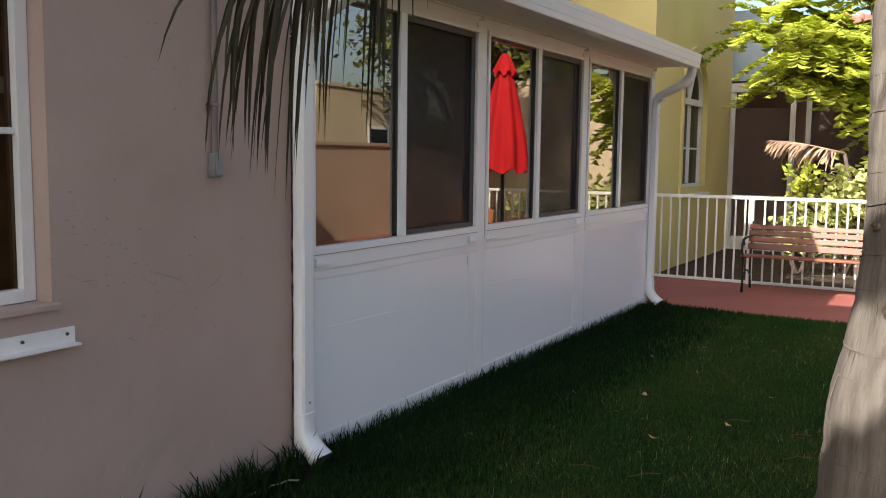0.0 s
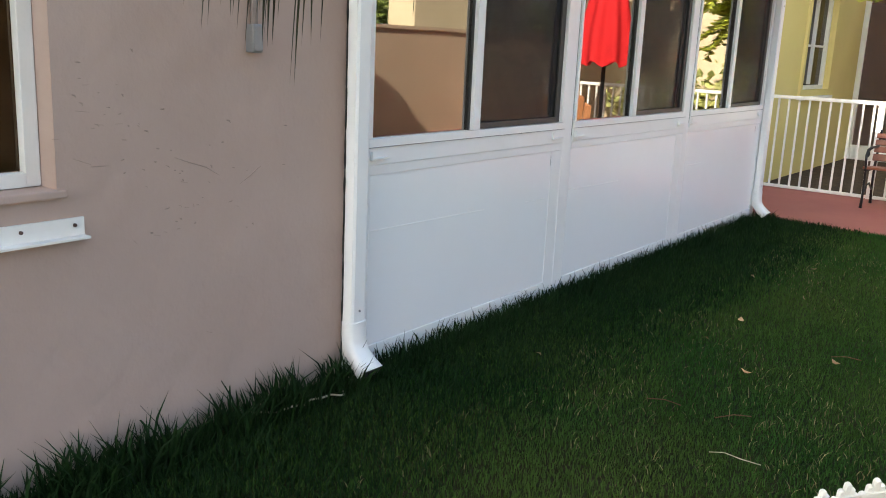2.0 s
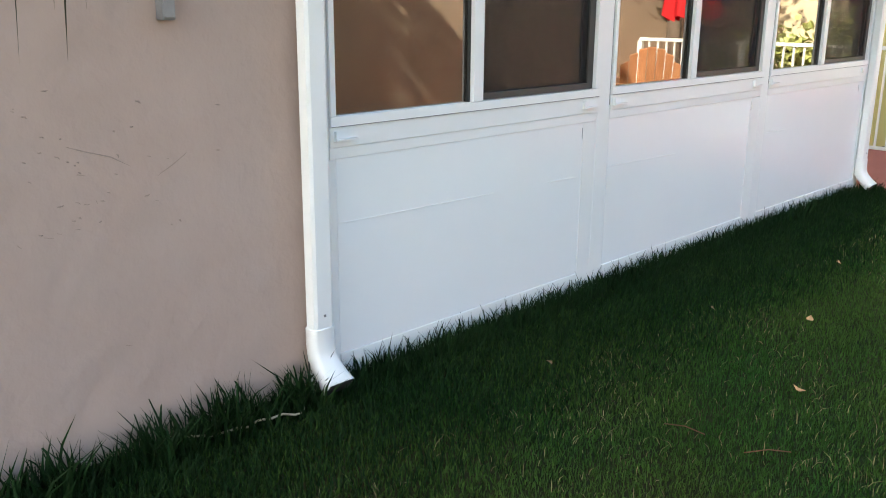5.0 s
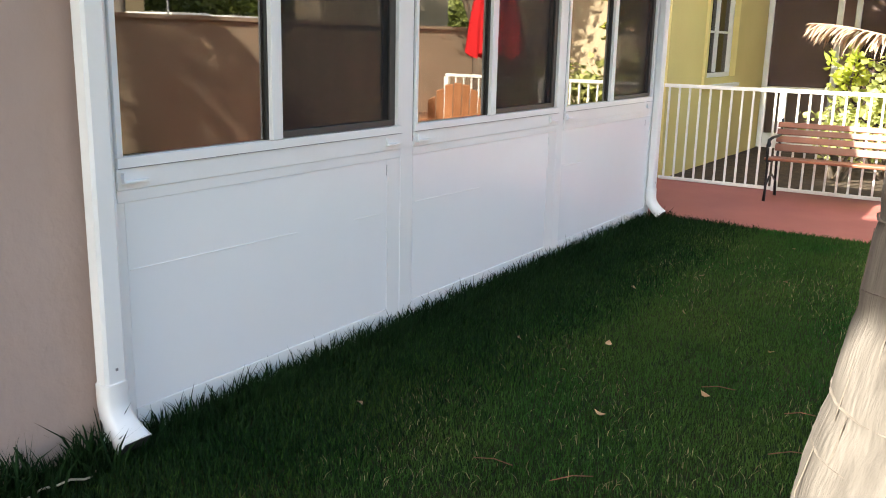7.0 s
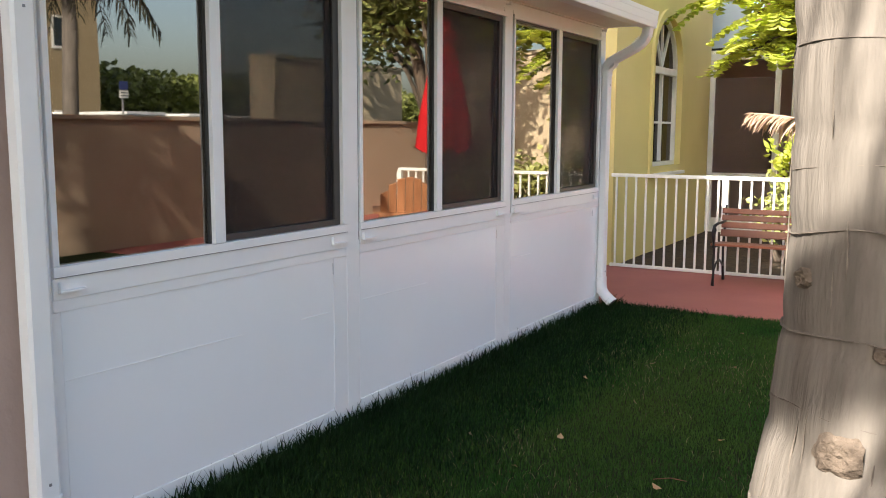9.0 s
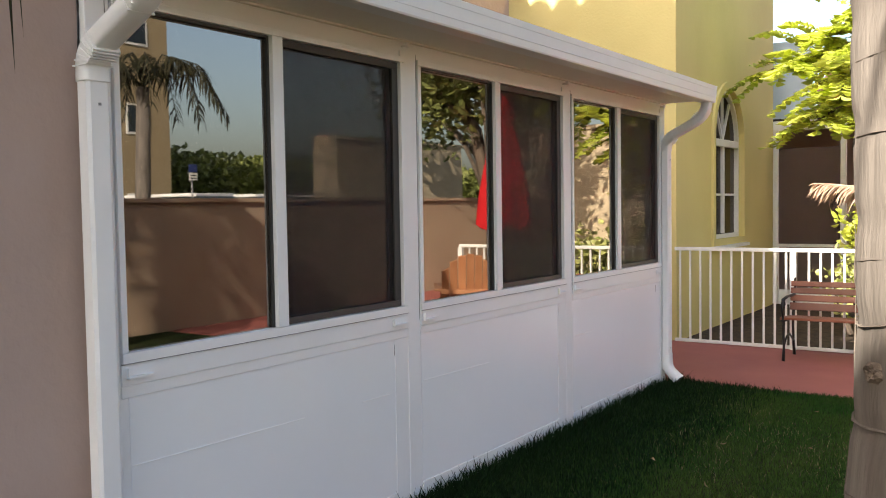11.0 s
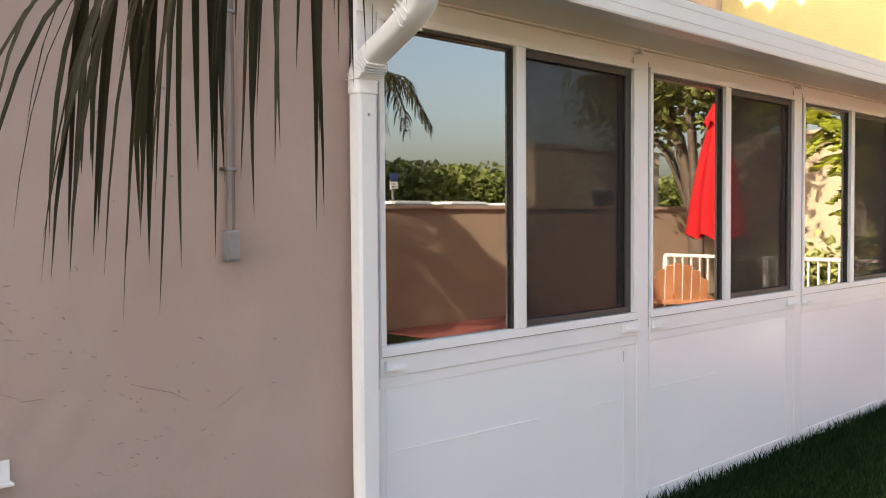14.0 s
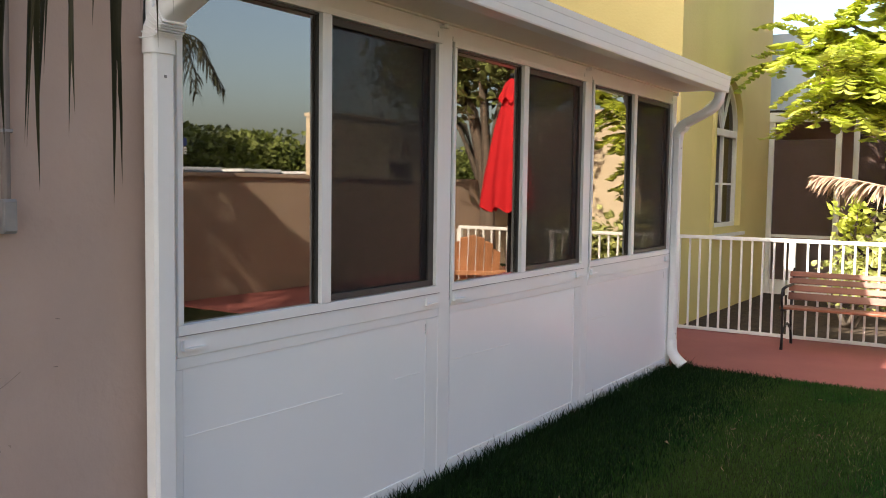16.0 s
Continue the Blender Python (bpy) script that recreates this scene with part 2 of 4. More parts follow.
def box(bm, x0, x1, y0, y1, z0, z1, bevel=0.0, m=None):
    r = bmesh.ops.create_cube(bm, size=1.0)
    vs = r["verts"]
    bmesh.ops.scale(bm, vec=(abs(x1 - x0), abs(y1 - y0), abs(z1 - z0)), verts=vs)
    bmesh.ops.translate(bm, vec=((x0 + x1) / 2, (y0 + y1) / 2, (z0 + z1) / 2), verts=vs)
    if bevel:
        es = list({e for v in vs for e in v.link_edges})
        r = bmesh.ops.bevel(bm, geom=es, offset=bevel, segments=2, affect="EDGES", profile=0.6)
        vs = list({v for f in r["faces"] for v in f.verts} | {v for v in vs if v.is_valid})
    if m is not None:
        bmesh.ops.transform(bm, matrix=m, verts=vs)
    return vs


def boxes(*rows, bevel=0.0):
    bm = bmesh.new()
    for r in rows:
        box(bm, *r, bevel=bevel)
    return bm


def tube(bm, pts, radii, sides=10, cap=True, flat=1.0):
    """A round bar along points; radii one number or one for each point."""
    pts = [Vector(p) for p in pts]
    radii = radii if isinstance(radii, (list, tuple)) else [radii] * len(pts)
    rings = []
    up = Vector((0.13, 0.07, 1)).normalized()
    for i, p in enumerate(pts):
        d = (pts[min(i + 1, len(pts) - 1)] - pts[max(i - 1, 0)]).normalized()
        a = d.cross(up if abs(d.dot(up)) < 0.95 else Vector((1, 0, 0))).normalized()
        c = d.cross(a)
        rings.append([bm.verts.new(p + radii[i] * (a * math.cos(t) + c * math.sin(t) * flat)) for t in [2 * math.pi * k / sides for k in range(sides)]])
    for r0, r1 in zip(rings, rings[1:]):
        for k in range(sides):
            bm.faces.new((r0[k], r0[(k + 1) % sides], r1[(k + 1) % sides], r1[k]))
    if cap:
        bm.faces.new(rings[0][::-1])
        bm.faces.new(rings[-1])
    return bm


def rounded(pts, times=2):
    """Corners cut twice, ends kept."""
    pts = [Vector(p) for p in pts]
    for _ in range(times):
        pts = [pts[0]] + [q for a, b in zip(pts, pts[1:]) for q in (a.lerp(b, 0.25), a.lerp(b, 0.75))] + [pts[-1]]
    return pts


def rect_tube(bm, pts, half_x, half_y, side, flare=1.0):
    """A rectangular pipe with rounded edges along points; side is its level axis."""
    pts = [Vector(p) for p in pts]
    side = Vector(side).normalized()
    rings = []
    for i, p in enumerate(pts):
        d = (pts[min(i + 1, len(pts) - 1)] - pts[max(i - 1, 0)]).normalized()
        c = d.cross(side).normalized()
        k = 0.72
        g = 1 + (flare - 1) * max(0.0, i / (len(pts) - 1) * 2 - 1) ** 1.5
        ring = []
        for sx, sy in ((-1, -k), (-k, -1), (k, -1), (1, -k), (1, k), (k, 1), (-k, 1), (-1, k)):
            ring.append(bm.verts.new(p + side * sx * half_y * g + c * sy * half_x))
        rings.append(ring)
    for r0, r1 in zip(rings, rings[1:]):
        for k in range(8):
            bm.faces.new((r0[k], r0[(k + 1) % 8], r1[(k + 1) % 8], r1[k]))
    bm.faces.new(rings[0][::-1])
    bm.faces.new(rings[-1])
    bmesh.ops.recalc_face_normals(bm, faces=bm.faces)
    return bm


def prism(bm, outline, holes, thick, place):
    """A slab with openings: outline and holes in its own plane (u, v), thick along w, placed by a function (u, v, w) -> xyz."""
    for w, flip in ((0, False), (thick, True)):
        loops = []
        for loop in [outline] + holes:
            vs = [bm.verts.new(place(u, v, w)) for u, v in loop]
            loops.append([bm.edges.new((vs[i], vs[(i + 1) % len(vs)])) for i in range(len(vs))])
        bmesh.ops.triangle_fill(bm, use_beauty=True, use_dissolve=False, edges=[e for es in loops for e in es])
    for loop in [outline] + holes:
        for (u0, v0), (u1, v1) in zip(loop, loop[1:] + loop[:1]):
            q = [bm.verts.new(place(u, v, w)) for u, v, w in ((u0, v0, 0), (u1, v1, 0), (u1, v1, thick), (u0, v0, thick))]
            bm.faces.new(q)
    bmesh.ops.remove_doubles(bm, verts=bm.verts, dist=1e-5)
    bmesh.ops.recalc_face_normals(bm, faces=bm.faces)
    return bm


def rect(u0, u1, v0, v1):
    return [(u0, v0), (u1, v0), (u1, v1), (u0, v1)]


def arch(u0, u1, v0, v1, steps=20):
    """Upright opening with a half-round head."""
    c, r = (u0 + u1) / 2, (u1 - u0) / 2
    top = [(c + r * math.cos(math.pi * k / steps), v1 - r + r * math.sin(math.pi * k / steps)) for k in range(steps + 1)]
    return [(u0, v0), (u1, v0)] + top


def tris_object(name, verts, faces, mat, parent=None):
    me = bpy.data.meshes.new(name)
    me.from_pydata(verts, [], faces)
    me.materials.append(mat)
    me.update()
    ob = new(name, me)
    if parent:
        ob.parent = parent
    return ob


# ---- the ground, the wall and the houses ----
rng = np.random.default_rng(7)
LAWN_Z = 0.09


def heap(x, y):
    """The soil is heaped a little against the house."""
    return 0.035 * np.exp(-np.maximum(x, 0) / 0.30) * np.clip((4.95 - y) / 0.5, 0, 1)


far_steps = [math.copysign(abs(k / 12) ** 3 * 392 + 8, k) for k in range(-12, 13) if k]
xs = sorted(far_steps + [-4.0, -1.0] + [0.08 * k for k in range(26)] + [3.0, 5.0])
ys = sorted(far_steps + [-4.0] + [-3.0 + 0.5 * k for k in range(16)] + [4.7, 4.9, 5.0, 6.0])
bm = bmesh.new()
grid = [[bm.verts.new((x, y, LAWN_Z + (heap(x, y) if -1 <= x < 3 else 0) - (0.05 if y > 5.5 else 0))) for y in ys] for x in xs]
for g0, g1 in zip(grid, grid[1:]):
    for k in range(len(ys) - 1):
        bm.faces.new((g0[k], g1[k], g1[k + 1], g0[k + 1]))
structure("ground", bm, M_SOIL, "mown green lawn soil with worn brown patches")

bm = bmesh.new()
prism(bm, [(-0.74, 5.02), (6.0, 5.02), (6.0, 12.0), (3.3, 12.0), (3.3, 7.06), (-0.74, 7.06)], [], 0.16, lambda u, v, w: (u, v, 0.095 - w))
structure("pavement", bm, M_DECK, "red painted concrete patio slab beside the lawn")

bm = boxes((-0.74, 3.3, 7.06, 11.0, -0.12, 0.072))
bmesh.ops.subdivide_edges(bm, edges=bm.edges, cuts=10, use_grid_fill=True)
for v in bm.verts:
    if v.co.z > 0.05:
        v.co.z += 0.012 * noise.noise(v.co * 3)
structure("ground_mulch", bm, M_MULCH, "dark bark mulch bed behind the railing")

# pink house: the near wall with a window, and the wall behind the porch
PX = -0.03
bm = bmesh.new()
prism(bm, rect(-9.0, -0.115, -0.1, 4.6), [rect(-2.75, -1.255, 0.975, 2.25)], 0.2, lambda u, v, w: (PX - w, u, v))
wall_pink = structure("wall_pink", bm, M_PINK, "pink stucco house wall with hairline cracks")
# small cracks and chips in the plaster
CRACKS = (
    ((-1.162, 1.257), (-1.146, 1.258)),
    ((-1.152, 1.031), (-1.124, 1.031), (-1.095, 1.03)),
    ((-1.124, 1.147), (-1.105, 1.146)),
    ((-1.068, 1.147), (-1.044, 1.147)),
    ((-1.19, 1.188), (-1.148, 1.183)),
    ((-1.105, 1.174), (-1.098, 1.176)),
    ((-0.87, 1.037), (-0.825, 1.021), (-0.752, 0.998), (-0.697, 0.966)),
    ((-0.524, 0.984), (-0.572, 0.954), (-0.618, 0.93)),
    ((-0.849, 0.961), (-0.823, 0.955)),
    ((-0.837, 0.879), (-0.821, 0.877)),
    ((-0.804, 0.887), (-0.8, 0.876)),
    ((-0.952, 0.808), (-0.926, 0.801)),
    ((-0.916, 0.813), (-0.904, 0.809)),
    ((-1.021, 0.8), (-1.01, 0.789)),
    ((-0.757, 0.455), (-0.738, 0.447)),
    ((-0.313, 0.237), (-0.298, 0.224)),
    ((-1.26, 1.115), (-1.242, 1.113)),
    ((-1.203, 1.058), (-1.151, 1.038)),
)
for line in CRACKS:
    bm = bmesh.new()
    tube(bm, [(PX - 0.0004, y, z) for y, z in line], [0.0010] + [0.0017] * (len(line) - 2) + [0.0008], 5)
    part("crack", bm, M_CRACK, wall_pink, "hairline plaster crack")
r = random.Random(23)
for cy, cz, sy, sz, n in ((-1.08, 1.16, 0.09, 0.09, 22), (-0.90, 1.02, 0.12, 0.05, 12), (-0.84, 0.86, 0.08, 0.06, 12), (-0.55, 0.95, 0.15, 0.10, 10), (-0.80, 1.75, 0.12, 0.10, 12)):
    for k in range(n):
        y, z, w = cy + r.gauss(0, sy), min(cz + r.gauss(0, sz), 2.1), r.uniform(0.0012, 0.0030)
        if y < -1.2:
            continue
        ln, up = r.uniform(0.004, 0.018), r.uniform(-0.012, 0.004)
        bm = bmesh.new()
        tube(bm, [(PX - 0.0006, y, z), (PX - 0.0003, y + ln * 0.6, z + up * 0.3), (PX - 0.0006, y + ln, z + up)], [w * 0.5, w, w * 0.3], 6)
        part("chip", bm, M_CRACK, wall_pink, "small chip in the plaster")
structure("wall_return", boxes((-2.63, PX - 0.2, -0.33, -0.115, -0.1, 4.6)), M_PINK, "pink stucco return wall beside the porch")
structure("wall_porch_back", boxes((-2.85, -2.63, -0.33, 7.1, -0.1, 4.3)), M_PINK, "pink stucco house wall behind the porch roof")
# unseen upper storey and roof slabs, added to throw shade past the porch
bm = boxes((-9.0, -2.85, -9.0, 3.0, -0.1, 6.13), (-9.0, PX - 0.2, -9.2, -9.0, -0.1, 4.6))
structure("wall_pink_upper", bm, M_PINK, "unseen pink stucco upper storey added to carry the shading eave")
house_roof = structure("roof_pink_house", boxes((-9.2, -2.0, -9.2, 3.45, 6.15, 6.29), (-9.2, 0.1, -9.2, -0.33, 4.62, 4.74)), M_TRIM, "unseen white roof slabs placed for the shade they throw")

# yellow house with an arched window in its long wall
YX, YY0, YY1 = -0.72, 7.07, 10.94
AY0, AY1, AZ0, AZ1 = 8.29, 9.44, 1.06, 2.80
bm = bmesh.new()
prism(bm, rect(YY0, YY1, -0.1, 6.0), [arch(AY0, AY1, AZ0, AZ1)], 0.22, lambda u, v, w: (YX - w, u, v))
structure("wall_yellow", bm, M_YELLOW, "yellow stucco wall with an arched window")
structure("wall_yellow_side", boxes((-6.0, YX - 0.22, YY0, YY0 + 0.2, -0.1, 6.0)), M_YELLOW, "yellow stucco gable wall above the porch roof")
structure("wall_yellow_back", boxes((-6.0, YX - 0.22, YY1 - 0.2, YY1, -0.1, 6.0)), M_YELLOW, "yellow stucco back wall")
structure("roof_yellow_house", boxes((-6.2, YX + 0.05, YY0 - 0.05, YY1 + 0.05, 6.0, 6.15)), M_TRIM, "flat white roof edge of the yellow house")
structure("wall_yellow_room", boxes((-2.6, -2.5, YY0 + 0.2, YY1 - 0.2, -0.1, 4.0)), M_UNLITROOM, "room wall behind the arched window, coloured near-black as unlit")

# perimeter wall behind the viewer
bm = bmesh.new()
prism(bm, rect(-14.0, 13.9, -0.1, 1.58), [], 0.2, lambda u, v, w: (6.0 + w, u, v))
box(bm, 5.97, 6.23, -14.0, 13.9, 1.58, 1.63)
structure("wall_perimeter", bm, M_GARDENWALL, "tan stucco garden wall with a flat coping")


# ---- the porch enclosure ----
BAYS = ((-0.022, 1.474), (1.579, 3.072), (3.167, 4.663))
END_Y = 4.76
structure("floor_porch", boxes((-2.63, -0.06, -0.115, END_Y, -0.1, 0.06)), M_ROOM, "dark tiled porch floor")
bm = bmesh.new()
prism(bm, [(-2.63, 2.62), (0.286, 2.32), (0.286, 2.264), (-2.63, 2.55)], [], END_Y + 0.13, lambda u, v, w: (u, w - 0.115, v))
structure("roof_porch", bm, M_WHITE, "white insulated aluminium porch roof panels")
structure("ceiling_soffit", boxes((0.0, 0.288, -0.115, END_Y + 0.005, 2.225, 2.262)), M_SOFFIT, "white aluminium soffit under the porch roof edge")
structure("wall_porch_end", boxes((-2.63, -0.07, END_Y - 0.06, END_Y, -0.1, 2.27)), M_WHITE, "white aluminium end wall of the porch")

porch = thing("porch_wall", (0, 0, 0), "white aluminium porch wall with low insulated panels", "wall", "", "structure")
for y0, y1 in ((-0.11, -0.026), (1.478, 1.575), (3.076, 3.163), (4.667, END_Y)):
    part("post", boxes((-0.06, 0.001, y0, y1, -0.05, 2.215), bevel=0.004), M_WHITE, porch)
part("header", boxes((-0.055, 0.0, -0.026, 4.667, 2.150, 2.215)), M_WHITE, porch)
# strip added to draw the shadow line where header meets soffit
part("shadow_strip", boxes((-0.05, 0.014, -0.108, END_Y, 2.2165, 2.2245), bevel=0.002), M_SOFFIT, porch, "narrow strip added for the shadow line under the soffit")
for y0, y1 in ((-0.108, 0.0), (1.381, 1.576), (2.972, 3.168)):
    part("post_cover", boxes((-0.058, -0.0006, y0, y1, -0.02, 0.905), bevel=0.0005), M_WHITE, porch, "glossy white strip over the panel joint")
for y0, y1 in BAYS:
    r0, r1 = max(y0, 0.002), y1 if y1 > 4 else y1 - 0.089
    part("panel", boxes((-0.06, -0.002, r0, r1, 0.22, 0.985), bevel=0.002), M_PANEL, porch, "smooth white insulated panel")
    part("sill_rail", boxes((-0.06, 0.006, y0 - 0.003, y1 + 0.003, 0.945, 1.012), bevel=0.003), M_WHITE, porch)
    part("sill_apron", boxes((-0.06, 0.0015, y0 - 0.003, y1 + 0.003, 0.906, 0.9445), bevel=0.002), M_WHITE, porch)
    for a, b in (((0.03, 0.82), (1.17, 1.36)) if y0 < 0 else ((0.02, 0.60),) if y0 < 2 else ((0.03, 0.30),)):
        bm = boxes((-0.006, 0.0005, y0 + a, y0 + b, -0.0016, 0.0016), bevel=0.0008)
        for v in bm.verts:
            v.co.z += 0.688 - 0.013 * (v.co.y - y0)
        part("seam", bm, M_WHITE, porch, "raised glossy seam in the panel skin")
    part("base_rail", boxes((-0.06, 0.003, r0, r1, 0.0, 0.2195), bevel=0.003), M_WHITE, porch)
    part("joint", boxes((-0.004, 0.0002, y1 - 0.0972, y1 - 0.0964, 0.835, 0.883)), M_GREY, porch, "short dark slit in the panel edge")
for y in (-0.042, 1.570, 3.160):
    part("joint", boxes((-0.004, 0.0018, y - 0.001, y + 0.001, 0.97 if y > 0 else 2.0, 2.17)), M_SLOT, porch, "thin dark gap between post and frame")
bm = bmesh.new()
tube(bm, [(-0.026 + 0.002 * noise.noise((0, 1, z * 9)), -0.1145 + 0.004 * noise.noise((z * 7, 0, 0)), z) for z in np.linspace(0.1, 2.22, 90)], [0.003 + 0.0022 * noise.noise((5, 0, z * 21)) for z in np.linspace(0.1, 2.22, 90)], 6)
part("edge_caulk", bm, M_SLOT, porch, "dark uneven caulk line against the stucco")


def porch_window(n, y0, y1):
    w = thing("window_%d" % n, (0, y0, 0), "white sliding porch window with one glazed and one screened half", "window", "porch windows", "structure")
    wd = y1 - y0
    mid = 0.704
    for nm, r in (("bottom_rail", (-0.05, 0.010, 0, wd, 1.013, 1.047)), ("top_rail", (-0.05, 0.010, 0, wd, 2.124, 2.149)),
                  ("side_rail", (-0.05, 0.009, 0.0, 0.022, 1.048, 2.123)), ("side_rail", (-0.05, 0.009, wd - 0.028, wd, 1.048, 2.123)),
                  ("meeting_rail", (-0.04, 0.013, mid - 0.027, mid + 0.027, 1.048, 2.123))):
        part(nm, boxes(r, bevel=0.0025), M_WHITE, w)
    part("track_line", boxes((0.0095, 0.0112, 0.0, wd, 1.0125, 1.0150)), M_GREY, w)
    part("pane", boxes((-0.022, -0.018, 0.022, mid - 0.027, 1.047, 2.124)), M_GLASS, w, "tinted clear glass pane")
    part("pane", boxes((-0.038, -0.034, mid + 0.028, wd - 0.028, 1.047, 2.124)), M_GLASS, w, "tinted clear glass pane")
    part("gasket", boxes((-0.017, -0.006, mid - 0.036, mid - 0.027, 1.048, 2.123), (-0.017, -0.006, 0.022, mid - 0.036, 2.114, 2.123)), M_GREYDARK, w)
    s = part("insect_screen", boxes((-0.016, -0.015, mid + 0.04, wd - 0.07, 1.075, 2.092)), M_SCREEN, w, "dark insect screen")
    a0, a1 = mid + 0.028, wd - 0.029
    part("screen_frame", boxes((-0.024, -0.008, a0, a1, 1.049, 1.074), (-0.024, -0.008, a0, a1, 2.093, 2.122), (-0.024, -0.008, a0, a0 + 0.014, 1.074, 2.093), (-0.024, -0.008, a1 - 0.041, a1, 1.074, 2.093), bevel=0.002), M_GREYDARK, s)
    for a in (0.012, wd - 0.115):
        bm = boxes((0.006, 0.022, a, a + 0.095, 0.966, 0.974), (0.006, 0.02, a, a + 0.008, 0.974, 1.0), bevel=0.0015)
        part("weep_clip", bm, M_WHITE, w, "small white bent clip under the sill")


for i, (y0, y1) in enumerate(BAYS):
    porch_window(i + 1, y0, y1)


# hooks above the posts, near the soffit
def storm_hook(y, group="storm hooks"):
    h = thing("storm_hook", (0.004, y, 2.195), "small white metal storm panel hook on the header", "hook", group)
    bm = bmesh.new()
    tube(bm, [(0, 0, 0), (0.03, 0, 0)], 0.006, 8)
    tube(bm, [(0.03, 0, -0.008), (0.03, 0, 0.012)], 0.011, 8)
    part("bolt", bm, M_WHITE, h)
    part("plate", boxes((-0.002, 0.004, -0.02, 0.02, -0.055, -0.02), bevel=0.001), M_WHITE, h)


for y in (-0.09, 1.463, 3.054, 4.66):
    storm_hook(y)

# gutter along the roof edge
gut = thing("gutter", (0.29, 0, 2.205), "white box gutter along the porch roof edge", "gutter")
bm = bmesh.new()
prof = [(0.0, 0.0), (0.082, 0.0), (0.086, 0.007), (0.089, 0.036), (0.091, 0.038), (0.095, 0.086), (0.097, 0.089), (0.100, 0.117), (0.0, 0.117)]
prism(bm, prof, [], END_Y + 0.17, lambda u, v, w: (u, w - 0.16, v))
part("trough", bm, M_WHITE, gut)
for y in (-0.164, END_Y + 0.006):
    bm = bmesh.new()
    prism(bm, [(u * 1.03, v * 1.02) for u, v in prof], [], 0.006, lambda u, v, w: (u, y + w, v - 0.001))
    part("end_cap", bm, M_WHITE, gut)


def downspout(y, name_label):
    d = thing("downspout", (0, y, 0), name_label, "downspout", "downspouts")
    hx, hy, px = 0.027, 0.040, 0.031
    bm = bmesh.new()
    rect_tube(bm, [(px, 0, 0.24), (px, 0, 1.95)], hx, hy, (0, 1, 0))
    part("pipe", bm, M_WHITE, d)
    bend = [(px, 0, 1.87), (px, 0, 1.91), (px + 0.008, 0, 1.948), (px + 0.036, 0, 1.98), (0.215, 0, 2.052), (0.285, 0, 2.092), (0.322, 0, 2.138), (0.335, 0, 2.21)]
    bm = bmesh.new()
    rect_tube(bm, rounded(bend), hx + 0.004, hy + 0.004, (0, 1, 0))
    part("upper_elbow", bm, M_WHITE, d, "crimped white elbow", True)
    # pressed ribs on the inside of both bends
    for c0, c1, a0, a1, out in (((px + 0.002, 0, 1.915), (px + 0.055, 0, 1.982), 0, 62, 1), ((0.245, 0, 2.072), (0.325, 0, 2.150), 62, 8, -1)):
        for k in range(7):
            f = k / 6
            bm = bmesh.new()
            at = Vector(c0).lerp(Vector(c1), f)
            turn = a0 + (a1 - a0) * f
            box(bm, -hx - 0.007, hx + 0.007, -hy - 0.0065, hy + 0.0065, -0.0022, 0.0022, 0.001, Matrix.Translation(at) @ pose(0, 0, 0, 0, turn, 0))
            part("crimp", bm, M_WHITE, d)
    bm = bmesh.new()
    rect_tube(bm, rounded([(px, 0, 0.36), (px, 0, 0.30), (px + 0.006, 0, 0.262), (px + 0.026, 0, 0.228), (px + 0.056, 0, 0.198), (px + 0.092, 0, 0.170)]), hx + 0.004, hy + 0.004, (0, 1, 0), 1.3)
    part("outlet_elbow", bm, M_WHITE, d, "flared white outlet elbow", True)
    bm = bmesh.new()
    box(bm, -hx, hx, -hy * 1.22, hy * 1.22, -0.001, 0.001, 0, Matrix.Translation((px + 0.0935, 0, 0.1688)) @ pose(0, 0, 0, 0, 128, 0))
    part("mouth", bm, M_SLOT, d)
    for z in (0.40, 1.80):
        part("screw", boxes((px + hx - 0.001, px + hx + 0.003, -0.004, 0.004, z, z + 0.008)), M_GREY, d)


downspout(-0.109, "white aluminium downspout at the pink stucco corner")
downspout(END_Y - 0.045, "white aluminium downspout at the far porch corner")


# ---- near window, iron ledge, conduit ----
w4 = thing("window_4", (PX, 0, 0), "white framed house window in the pink wall", "window", "", "structure")
for nm, r in (("side_rail", (-0.12, -0.072, -1.30, -1.257, 0.98, 2.25)), ("bottom_rail", (-0.12, -0.068, -2.75, -1.301, 0.98, 1.02)), ("check_rail", (-0.12, -0.085, -2.75, -1.301, 1.494, 1.514)), ("top_rail", (-0.12, -0.072, -2.75, -1.301, 2.2, 2.25)), ("side_rail", (-0.12, -0.072, -2.75, -2.70, 1.03, 2.2))):
    part(nm, boxes(r, bevel=0.003), M_TRIM, w4)
part("pane", boxes((-0.105, -0.10, -2.70, -1.301, 1.02, 2.2)), M_HOUSEGLASS, w4).visible_shadow = False
part("sill", boxes((-0.12, 0.016, -2.78, -1.232, 0.955, 0.978), bevel=0.005), M_PINK, w4, "pink stucco sill")
structure("wall_room", boxes((-0.9, -0.8, -3.6, -0.4, 0, 2.6)), M_BROWNROOM, "brown room wall behind the house window")
part("valance", boxes((-0.765, -0.745, -3.4, -0.6, 1.66, 1.72)), M_TRIM, w4, "cream band across the room wall")

